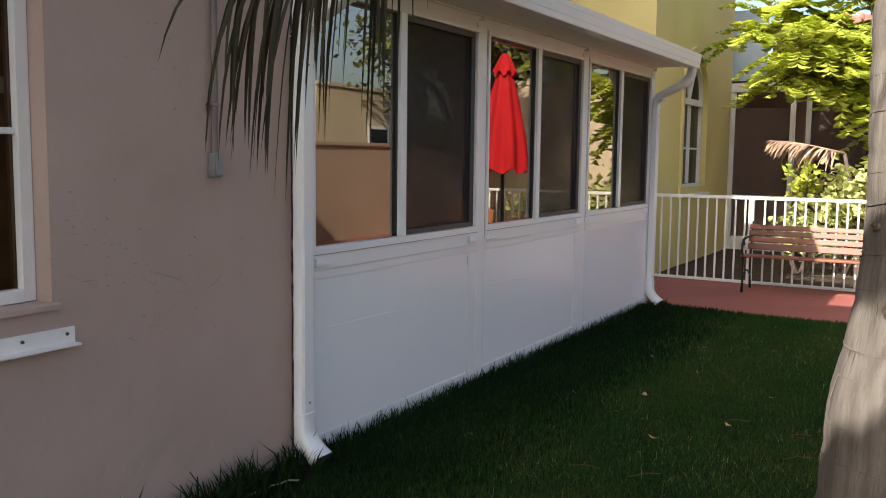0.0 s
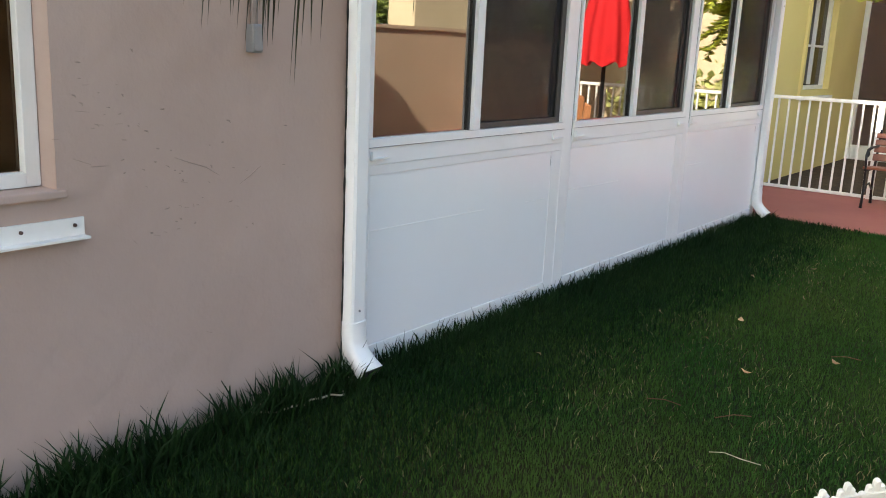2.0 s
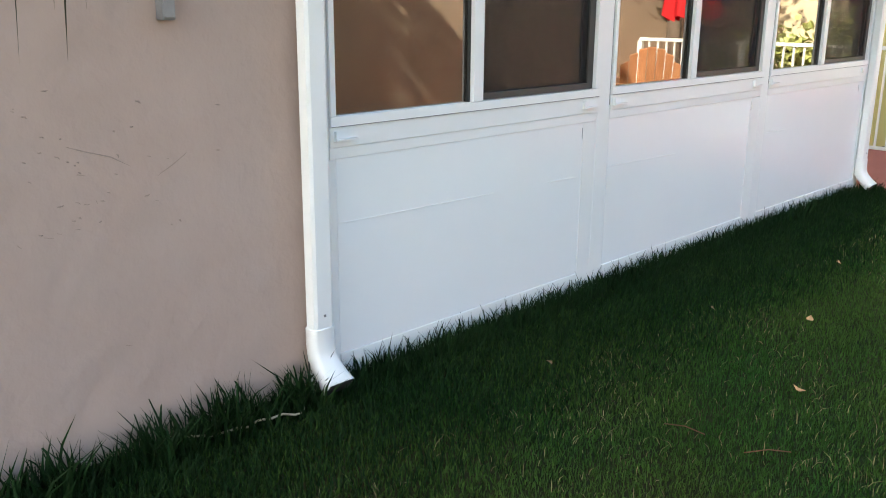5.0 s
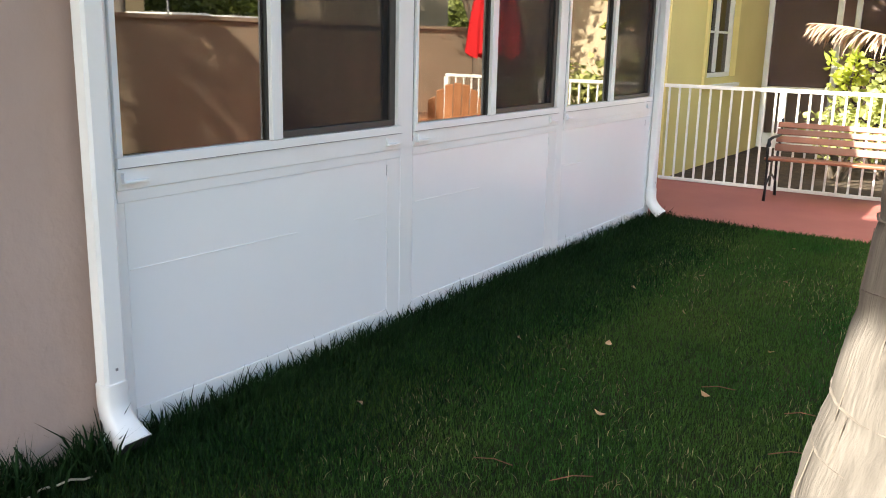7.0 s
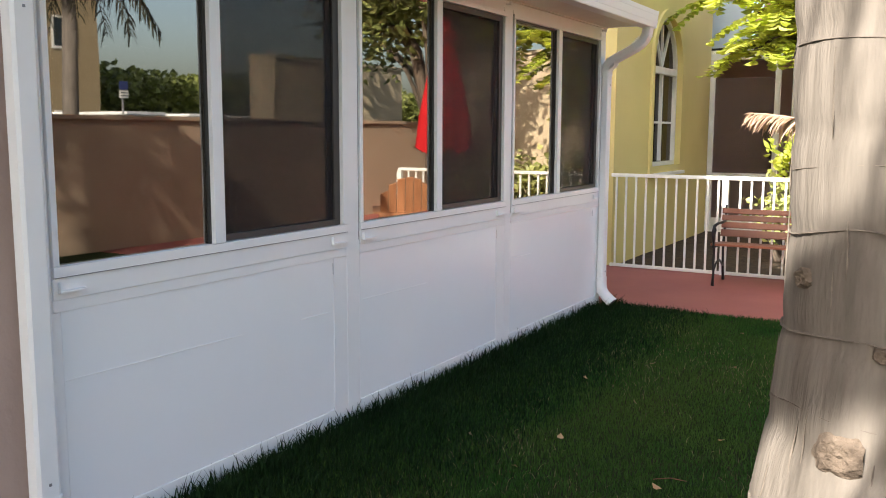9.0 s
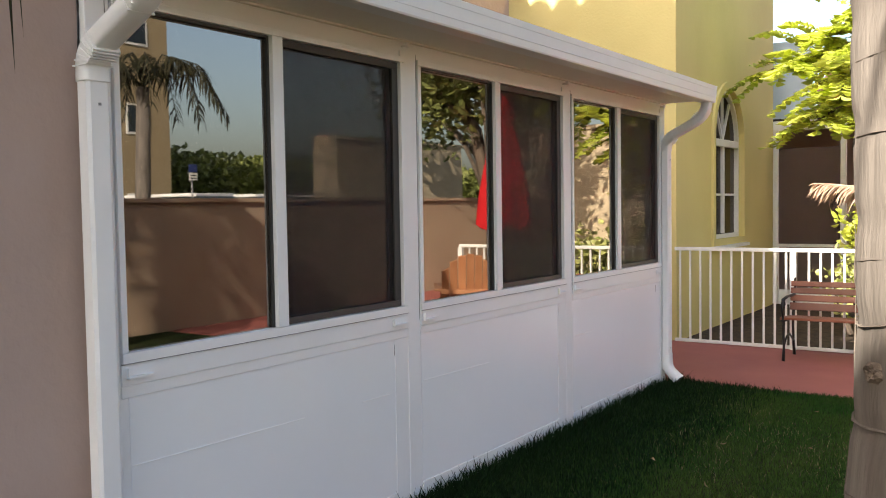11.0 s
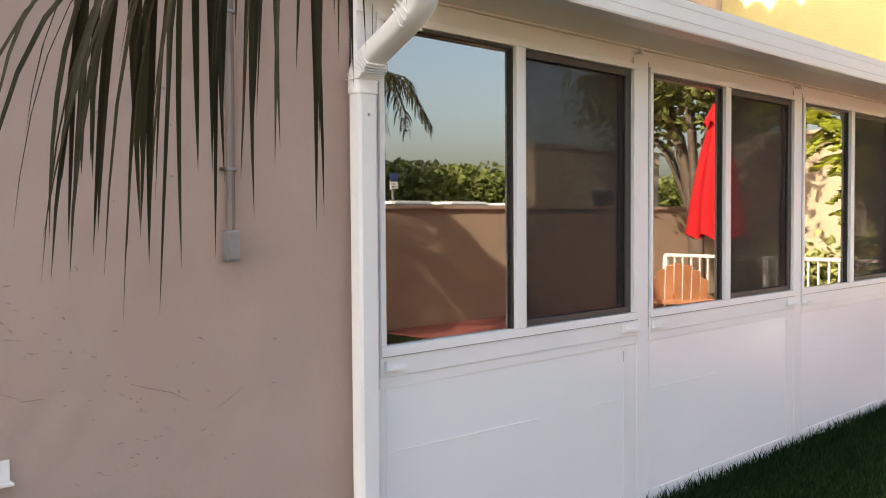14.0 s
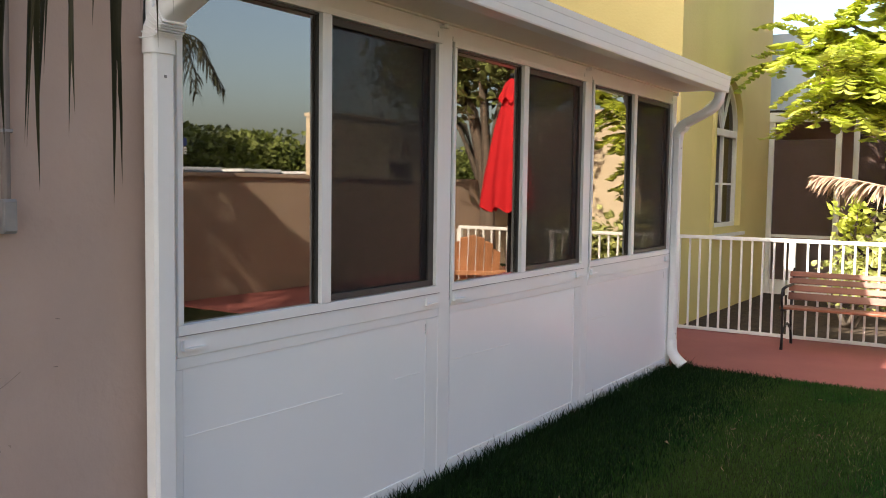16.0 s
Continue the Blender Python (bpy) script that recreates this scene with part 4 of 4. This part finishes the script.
for k in range(6):
    frond(palm, [p + Vector((0.03 * k, 0.025 * k, (0.02 - 0.10 * k) * i / 5)) for i, p in enumerate(pts)], 110, 0.34, 0.045, 2.6, M_FROND, 90 + k, hang=1.6)
# one sparser unseen frond, added to dapple the trunk
pts = [TOP + Vector((-0.05, -0.05, 0)), Vector((-0.25, -0.8, 4.4)), Vector((-0.45, -1.5, 3.4)), Vector((-0.55, -1.9, 2.6)), Vector((-0.62, -2.1, 2.2))]
frond(palm, pts, 40, 0.45, 0.014, 2.4, M_FROND, 9, hang=1.2)

# ---- white picket ring round the palm ----
ring = thing("garden_edging", (2.318, -0.50, LAWN_Z), "white plastic scalloped picket ring round the palm", "edging")
bm = bmesh.new()
for k, top in enumerate((0.237, 0.257, 0.274, 0.257, 0.237)):
    u = (k - 2) * 0.0178
    box(bm, -0.006, 0.006, u - 0.008, u + 0.008, 0.0, top - 0.006)
    tube(bm, [(0, u, top - 0.012), (0, u, top - 0.005), (0, u, top)], [0.0095, 0.009, 0.003], 8)
for z in (0.06, 0.15, 0.185, 0.22):
    box(bm, 0.006, 0.013, -0.046, 0.046, z, z + 0.016)
NP, RR = 36, 0.575
edge_me = None
for k in range(NP):
    a = 360 / NP * k
    m = pose(RR * math.cos(radians(a)), RR * math.sin(radians(a)), 0, 0, 7, a + 180)
    if edge_me is None:
        ob = part("picket_panel", bm, M_TRIM, ring)
        ob.matrix_basis, edge_me = m, ob.data
    else:
        shared("picket_panel", edge_me, m, ring)
bm = bmesh.new()
tube(bm, [(0, 0, -0.02), (0, 0, 0.09), (0, 0, 0.12)], [0.54, 0.53, 0.40], 36)
part("mulch", bm, M_MULCH, ring, "dark mulch inside the ring")


# ---- planting behind the railing ----
def leafy(name, centre, spread, count, size, mat, seed, label, category, stems=5, stem_base=None, shape=1.0, stem_mat=None):
    """A plant of limbs and many single leaves with an uneven outline."""
    r = random.Random(seed)
    base = Vector(stem_base or (centre[0], centre[1], 0.0))
    t = thing(name, base, label, category)
    c = Vector(centre) - base
    bm = bmesh.new()
    tips = []
    for k in range(stems):
        e = c + Vector((r.gauss(0, spread[0] * 0.55), r.gauss(0, spread[1] * 0.55), r.uniform(-0.4, 0.8) * spread[2]))
        mid = e * 0.5 + Vector((r.uniform(-0.1, 0.1), r.uniform(-0.1, 0.1), 0.05))
        tube(bm, [Vector((0, 0, 0)) + Vector((r.uniform(-0.03, 0.03), r.uniform(-0.03, 0.03), 0)), mid, e], [0.03, 0.02, 0.007], 6)
        tips.append((mid, e))
    part("stem", bm, stem_mat or M_TWIG, t, "", True)
    V, F = [], []
    for k in range(count):
        m0, e = tips[k % len(tips)]
        p = m0.lerp(e, r.uniform(0.45, 1.15)) + Vector((r.gauss(0, spread[0] * 0.32), r.gauss(0, spread[1] * 0.32), r.gauss(0, spread[2] * 0.30)))
        if p.z + base.z < 0.05:
            continue
        d = Vector((r.uniform(-1, 1), r.uniform(-1, 1), r.uniform(-0.5, 0.7)))
        leaf(V, F, p, d, size * r.uniform(0.6, 1.3), shape, r.uniform(-1, 1))
    tris_object("crown", V, F, mat, t)
    return t


def leaf(V, F, p, d, length, shape, twist):
    d = d.normalized()
    s = d.cross(Vector((0.1, 0.2, 1))).normalized()
    s = (s * math.cos(twist) + d.cross(s) * math.sin(twist)).normalized()
    n = d.cross(s)
    w = length * 0.24 * shape
    i = len(V)
    for f, ww, dz in ((0, 0.08, 0), (0.3, 0.9, 0.04), (0.6, 1.0, 0.03), (1.0, 0.0, -0.08)):
        q = p + d * length * f + n * length * dz
        V.append(tuple(q - s * w * ww + n * w * ww * 0.3))
        V.append(tuple(q))
        V.append(tuple(q + s * w * ww + n * w * ww * 0.3))
    for k in range(3):
        a = i + 3 * k
        F.append((a, a + 1, a + 4, a + 3))
        F.append((a + 1, a + 2, a + 5, a + 4))


def pinnate_tree(name, base, limbs, label, seed, mat=None):
    """A tree whose limbs carry drooping feather leaves."""
    r = random.Random(seed)
    mat = mat or M_TREELEAF
    base = Vector(base)
    t = thing(name, base, label, "tree")
    bm = bmesh.new()
    V, F = [], []
    for pts in limbs:
        pts = [Vector(p) - base for p in pts]
        tube(bm, pts, [0.05 * (1 - 0.8 * i / (len(pts) - 1)) for i in range(len(pts))], 7)
        for k in range(40):
            x = (0.30 + 0.70 * k / 40) * (len(pts) - 1)
            i = min(int(x), len(pts) - 2)
            p = pts[i].lerp(pts[i + 1], x - i)
            d = Vector((r.uniform(-1, 1), r.uniform(-1, 0.6), r.uniform(-0.15, 0.45))).normalized()
            L = r.uniform(0.35, 0.6)
            for j in range(11):
                f = (j + 1) / 11
                q = p + d * L * f + Vector((0, 0, -0.22 * f * f * L * 2))
                sd = d.cross(Vector((0, 0, 1))).normalized()
                for s in (-1, 1):
                    leaf(V, F, q, sd * s + d * 0.5 + Vector((0, 0, -0.35)), r.uniform(0.11, 0.18), 1.3, r.uniform(-0.4, 0.4))
    part("trunk", bm, M_TWIG, t, "", True)
    tris_object("crown", V, F, mat, t)
    return t


pinnate_tree("tree", (1.75, 9.4, 0), [
    [(1.75, 9.4, 0), (1.6, 9.3, 1.8), (1.2, 9.2, 2.9), (0.55, 9.1, 3.35), (0.0, 9.0, 3.3)],
    [(1.75, 9.4, 0), (1.65, 9.35, 1.6), (1.3, 9.2, 2.4), (0.8, 9.0, 2.75), (0.35, 8.9, 2.65)],
    [(1.75, 9.4, 0), (1.8, 9.4, 2.0), (1.5, 9.4, 3.2), (1.0, 9.3, 3.9), (0.6, 9.2, 4.2)],
    [(1.75, 9.4, 0), (1.9, 9.4, 2.2), (2.0, 9.3, 3.4), (2.1, 9.2, 4.4)],
    [(1.75, 9.4, 0), (1.75, 9.3, 1.7), (1.5, 9.0, 2.3), (1.15, 8.8, 2.5)],
    [(1.75, 9.4, 0), (1.6, 9.3, 2.0), (1.0, 9.2, 3.0), (0.35, 9.0, 3.15), (-0.25, 8.9, 2.98)],
    [(1.75, 9.4, 0), (1.6, 9.3, 2.2), (1.3, 9.0, 3.3), (0.85, 8.8, 3.7), (0.35, 8.7, 3.75)],
    [(1.75, 9.4, 0), (1.7, 9.3, 2.4), (1.6, 9.0, 3.6), (1.3, 8.8, 4.3), (1.0, 8.7, 4.7)],
    [(1.75, 9.4, 0), (1.7, 9.2, 1.8), (1.45, 8.8, 2.6), (1.05, 8.5, 2.95), (0.6, 8.4, 2.9)],
    [(1.75, 9.4, 0), (1.7, 9.2, 1.7), (1.4, 8.8, 2.35), (1.0, 8.5, 2.55), (0.55, 8.4, 2.45), (0.3, 8.4, 2.3)],
    [(1.75, 9.4, 0), (1.7, 9.2, 1.9), (1.3, 8.7, 2.7), (0.8, 8.3, 2.85), (0.4, 8.2, 2.7)],
    [(1.75, 9.4, 0), (1.85, 9.4, 1.9), (2.3, 9.2, 2.6), (2.8, 9.0, 2.9)],
], "young tree with bright yellow-green feather leaves", 21)
leafy("shrub", (1.22, 8.6, 0.92), (0.34, 0.3, 0.38), 800, 0.10, M_BUSH, 31, "leafy shrub with pale yellow-green variegated leaves", "shrub", 8, shape=1.6)
leafy("shrub", (1.85, 8.2, 0.85), (0.4, 0.3, 0.4), 800, 0.10, M_BUSH, 32, "leafy shrub with pale yellow-green variegated leaves", "shrub", 7, shape=1.6)
leafy("shrub", (0.75, 8.3, 0.50), (0.3, 0.25, 0.25), 420, 0.08, M_BUSH, 33, "low leafy shrub behind the white railing", "shrub", 6, shape=1.4)
leafy("shrub", (2.6, 8.4, 0.75), (0.35, 0.3, 0.35), 520, 0.11, M_BUSH, 34, "tall leafy shrub beside the patio railing", "shrub", 8, shape=1.4)
leafy("shrub", (0.72, 9.1, 1.24), (0.22, 0.2, 0.14), 150, 0.12, M_TREELEAF, 35, "young green saplings against the screened porch", "shrub", 5, shape=1.3)
dry = thing("dry_palm_frond", (0.82, 8.25, 1.60), "dried brown palm frond hanging among the leaves", "frond")
frond(dry, [(0.35, 0.1, -0.08), (0.15, 0, -0.03), (-0.08, -0.02, 0.02), (-0.28, -0.03, 0.05), (-0.44, -0.04, 0.06)], 64, 0.34, 0.017, 1.1, M_DRYFROND, 41, "blade", stem=0.014)
bm = bmesh.new()
tube(bm, [(0.35, 0.1, -0.08), (0.5, 0.2, -0.8), (0.55, 0.25, -1.6)], [0.02, 0.03, 0.04], 7)
part("stalk", bm, M_TWIG, dry)


# ---- what the panes mirror: trees, a neighbouring house, a car park ----
def house(name, x0, x1, y0, y1, h, label, rows, cols, mat):
    t = thing(name, (x0, y0, 0), label, "building")
    part("wall", boxes((0, x1 - x0, 0, y1 - y0, -0.1, h)), mat, t)
    part("roof", boxes((-0.03, x1 - x0 + 0.03, -0.03, y1 - y0 + 0.03, h, h + 0.08)), mat, t)
    for r in range(rows):
        for c in range(cols):
            yc, zc = (y1 - y0) * (c + 0.5) / cols, h * (r + 0.55) / rows
            w = part("window", boxes((-0.03, -0.002, yc - 0.45, yc + 0.45, zc - 0.5, zc + 0.5)), M_TRIM, t)
            part("pane", boxes((-0.036, -0.031, yc - 0.38, yc + 0.38, zc - 0.43, zc + 0.43)), M_CARGLASS, w)


house("neighbour_house", 10.0, 10.7, 12.8, 17.6, 2.95, "low beige stucco neighbouring building", 1, 1, M_BEIGE)
house("garden_building", 2.6, 6.5, 14.0, 14.8, 2.9, "low tan stucco building at the garden end", 1, 1, M_BEIGE)
house("apartment_building", 22.0, 26.0, 3.0, 18.2, 8.6, "three storey tan apartment building beyond the wall", 3, 6, M_OCHRE)


def far_wood(name, x, y0, y1, h, count, seed, label):
    r = random.Random(seed)
    V, F = [], []
    for k in range(count):
        y = r.uniform(y0, y1)
        top = h * (0.72 + 0.28 * noise.noise((y * 0.35, 3.1, 0))) + 0.5 * noise.noise((y * 1.4, 1.1, 0))
        p = Vector((x + r.gauss(0, 1.2), y, r.uniform(0.2, 1.0) ** 0.7 * top))
        leaf(V, F, p, Vector((r.uniform(-1, 1), r.uniform(-1, 1), r.uniform(-0.3, 1))), r.uniform(0.15, 0.34), 1.8, r.uniform(-1, 1))
    ob = tris_object(name, V, F, M_FARLEAF)
    tagged(ob, label, "woods", "", "stuff")


far_wood("far_trees", 27.0, 17.0, 75.0, 4.9, 42000, 51, "far green woodland edge beyond the car park")


def crown_tree(base, h, spread, count, seed, label):
    r = random.Random(seed)
    t = thing("tree", base, label, "tree")
    bm = bmesh.new()
    V, F = [], []
    for k in range(9):
        a = r.uniform(0, 6.28)
        e = Vector((math.cos(a) * spread * r.uniform(0.4, 1), math.sin(a) * spread * r.uniform(0.4, 1), h * r.uniform(0.65, 1.0)))
        mid = Vector((e.x * 0.3, e.y * 0.3, h * 0.5))
        tube(bm, [(0, 0, 0), (0.05, 0, h * 0.25), mid, e], [0.14, 0.11, 0.06, 0.015], 7)
        for j in range(count // 9):
            p = mid.lerp(e, r.uniform(0.4, 1.1)) + Vector((r.gauss(0, spread * 0.2), r.gauss(0, spread * 0.2), r.gauss(0, spread * 0.18)))
            leaf(V, F, p, Vector((r.uniform(-1, 1), r.uniform(-1, 1), r.uniform(-0.8, 0.5))), r.uniform(0.12, 0.24), 1.2, r.uniform(-1, 1))
    part("trunk", bm, M_TWIG, t, "", True)
    tris_object("crown", V, F, M_DARKLEAF, t)


crown_tree((7.2, 14.5, 0), 5.6, 2.2, 3600, 61, "leafy shade tree behind the garden wall")
crown_tree((4.9, 10.6, 0), 5.4, 1.5, 2400, 62, "leafy tree with hanging twigs beside the patio")

# palm beyond the wall, seen in the glass
palm2 = thing("palm_tree", (9.4, 7.4, 0.03), "slim palm standing beyond the garden wall", "palm")
bm = bmesh.new()
tube(bm, [(0, 0, 0), (0.05, 0, 1.7), (0, 0, 3.4)], [0.16, 0.12, 0.10], 12)
part("trunk", bm, M_TRUNK, palm2, "", True)
for k in range(12):
    a = radians(k * 30 + random.uniform(-8, 8))
    out = Vector((math.cos(a), math.sin(a), 0))
    tp = Vector((0, 0, 3.4))
    frond(palm2, [tp, tp + out * 0.5 + Vector((0, 0, 0.45)), tp + out * 0.95 + Vector((0, 0, 0.3)), tp + out * 1.35 + Vector((0, 0, -0.45))], 24, 0.5, 0.02, 1.6, M_FROND, 200 + k)

# unseen palm, added on the sunny side to throw streaks of shade on the garden wall
palm3 = thing("palm_tree", (4.5, 0.6, 0.03), "unseen tall palm added to shade the garden wall", "palm")
bm = bmesh.new()
tube(bm, [(0, 0, 0), (0.04, 0, 2.0), (0, 0, 4.6)], [0.2, 0.14, 0.12], 14)
part("trunk", bm, M_TRUNK, palm3, "", True)
for k in range(24):
    a = radians(k * 15 + random.uniform(-8, 8))
    out = Vector((math.cos(a), math.sin(a), 0))
    tp = Vector((0, 0, 4.6))
    rise = random.uniform(-0.1, 0.6)
    frond(palm3, [tp, tp + out * 0.7 + Vector((0, 0, 0.3 + rise)), tp + out * 1.4 + Vector((0, 0, 0.1 + rise)), tp + out * 2.0 + Vector((0, 0, rise - 0.6)), tp + out * 2.2 + Vector((0, 0, rise - 1.3))], 34, 0.6, 0.036, 1.8, M_FROND, 400 + k)

# parked cars, of which the roofs show over the wall
def car(at):
    t = thing("car", pose(*at), "white parked car beyond the garden wall", "car", "parked cars")
    bm = boxes((-0.88, 0.88, -2.2, 2.2, 0.3, 1.10), bevel=0.12)
    part("body", bm, M_CARWHITE, t)
    bm = boxes((-0.74, 0.74, -1.5, 1.5, 1.10, 1.80), bevel=0.14)
    part("cabin", bm, M_CARGLASS, t, "dark glass")
    part("roof", boxes((-0.70, 0.70, -1.3, 1.3, 1.79, 1.87), bevel=0.02), M_CARWHITE, t)
    for sx in (-1, 1):
        for y in (-1.35, 1.35):
            bm = bmesh.new()
            tube(bm, [(sx * 0.72, y, 0.32), (sx * 0.9, y, 0.32)], 0.32, 18)
            part("wheel", bm, M_IRON, t)


for at in ((16, 13.4, 0.03, 0, 0, 82), (16.5, 16.2, 0.03, 0, 0, 92), (16, 19.6, 0.03, 0, 0, 88)):
    car(at)

sign = thing("parking_sign", (13.0, 11.4, 0.03), "blue and white parking sign on a post", "sign")
bm = bmesh.new()
tube(bm, [(0, 0, 0), (0, 0, 2.44)], 0.022, 8)
part("post", bm, M_GREY, sign)
part("panel", boxes((-0.05, -0.035, -0.11, 0.11, 2.27, 2.44), bevel=0.003), M_BLUE, sign, "blue panel")
part("panel", boxes((-0.05, -0.035, -0.11, 0.11, 2.10, 2.255), bevel=0.003), M_TRIM, sign, "white panel")
for k in range(2):
    part("bar", boxes((-0.056, -0.051, -0.08, 0.08, 2.135 + 0.06 * k, 2.155 + 0.06 * k)), M_SLOT, sign)


# ---- small things on the lawn ----
def twine(name, pts, label, mat, r=0.004):
    bm = bmesh.new()
    tube(bm, pts, r, 6)
    tagged(part(name, bm, mat, None, "", True), label, name)


twine("twine", [(0.09, -0.13, 0.165), (0.055, -0.165, 0.15), (0.075, -0.205, 0.138), (0.13, -0.265, 0.132), (0.16, -0.318, 0.152), (0.142, -0.35, 0.160), (0.139, -0.39, 0.158), (0.125, -0.43, 0.160), (0.131, -0.47, 0.154), (0.118, -0.512, 0.158), (0.10, -0.57, 0.15), (0.06, -0.66, 0.165)], "pale frayed twine lying in the grass", M_TWINE, 0.0036)
twine("straw", [(1.345, 0.20, 0.128), (1.39, 0.215, 0.135), (1.45, 0.215, 0.13), (1.51, 0.225, 0.126)], "thin dry straw lying on the lawn", M_TWINE, 0.0018)
for (p0, p1) in (((1.76, 1.10), (1.88, 1.18)), ((1.73, 1.48), (1.83, 1.52)), ((1.40, 1.56), (1.52, 1.60)), ((0.98, 0.52), (1.11, 0.54)), ((1.25, 0.52), (1.35, 0.62))):
    twine("twig", [(*p0, 0.118), ((p0[0] + p1[0]) / 2, (p0[1] + p1[1]) / 2 + 0.006, 0.126), (*p1, 0.12)], "reddish dry twig lying on the lawn", M_REDTWIG, 0.0018)
SPOTS = ((0.88, 1.40), (0.915, 1.79), (0.86, 3.26), (0.57, 1.62), (1.20, 1.08), (1.46, 1.47), (1.05, 2.45), (1.30, 3.42), (0.67, 2.75), (1.54, 2.15), (0.43, 0.65), (1.15, 4.35))
for k, (lx, ly) in enumerate(SPOTS):
    r = random.Random(300 + k)
    V, F = [], []
    p = Vector((lx, ly, LAWN_Z + heap(lx, ly) + 0.034))
    leaf(V, F, Vector((0, 0, 0)), Vector((r.uniform(-1, 1), r.uniform(-1, 1), 0.15)), r.uniform(0.03, 0.05), 1.6, r.uniform(-0.5, 0.5))
    ob = tris_object("fallen_leaf", V, F, M_DRYLEAF)
    ob.location = p
    tagged(ob, "small dry brown leaf lying on the lawn", "leaf", "fallen leaves")


# ---- the lawn's blades ----
def blades(name, n, xr, yr, h0, h1, w, seed, label, lean=0.5, keep=None, mat=None):
    g = np.random.default_rng(seed)
    x, y = g.uniform(*xr, n), g.uniform(*yr, n)
    if keep is not None:
        ok = keep(x, y, g)
        x, y = x[ok], y[ok]
        n = len(x)
    soil = LAWN_Z + heap(x, y)
    h = soil + g.uniform(h0, h1, n) * (0.75 + 0.5 * g.random(n))
    a, b = g.uniform(0, 2 * np.pi, n), g.uniform(0, 2 * np.pi, n)
    ln = g.uniform(0.1, lean, n) * (h - soil)
    z0 = soil - 0.012
    wx, wy = np.cos(a) * w / 2, np.sin(a) * w / 2
    lx, ly = np.cos(b) * ln, np.sin(b) * ln
    P = np.stack([np.stack([x - wx, y - wy, z0], 1), np.stack([x + wx, y + wy, z0], 1),
                  np.stack([x + lx * 0.4 + wx * 0.8, y + ly * 0.4 + wy * 0.8, soil + (h - soil) * 0.6], 1), np.stack([x + lx * 0.4 - wx * 0.8, y + ly * 0.4 - wy * 0.8, soil + (h - soil) * 0.6], 1),
                  np.stack([x + lx, y + ly, h], 1)], 1).reshape(-1, 3)
    i = np.arange(n) * 5
    F = [(k, k + 1, k + 2, k + 3) for k in i.tolist()] + [(k + 3, k + 2, k + 4) for k in i.tolist()]
    ob = tris_object(name, P.tolist(), F, mat or M_GRASS)
    tagged(ob, label, "grass", "", "stuff")


blades("lawn_grass", 260000, (0.0, 2.8), (-1.9, 5.015), 0.012, 0.032, 0.0038, 71, "short mown green grass", 0.9)
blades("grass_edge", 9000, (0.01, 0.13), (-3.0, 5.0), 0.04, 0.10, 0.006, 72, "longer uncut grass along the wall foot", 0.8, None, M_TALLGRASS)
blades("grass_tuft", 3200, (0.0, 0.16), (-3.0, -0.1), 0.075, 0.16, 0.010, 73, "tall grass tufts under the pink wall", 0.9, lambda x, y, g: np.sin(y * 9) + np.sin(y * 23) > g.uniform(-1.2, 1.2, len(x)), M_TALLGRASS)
blades("dry_grass", 12000, (0.5, 2.7), (-1.5, 5.0), 0.02, 0.035, 0.0035, 74, "scattered dry straw blades in the lawn", 1.6, lambda x, y, g: np.sin(x * 3.1 + 1) + np.sin(y * 2.3) + 0.8 * np.sin(x * 7 + y * 5) > g.uniform(-1.6, 1.6, len(x)), M_STRAW)
# dark blades that thin out from the wall, so the shade there fades
blades("lush_grass", 100000, (0.02, 0.85), (-2.0, 5.01), 0.02, 0.055, 0.005, 75, "lush longer grass, darkened as in shade towards the wall", 0.8, lambda x, y, g: g.random(len(x)) > x / 0.85, M_TALLGRASS)
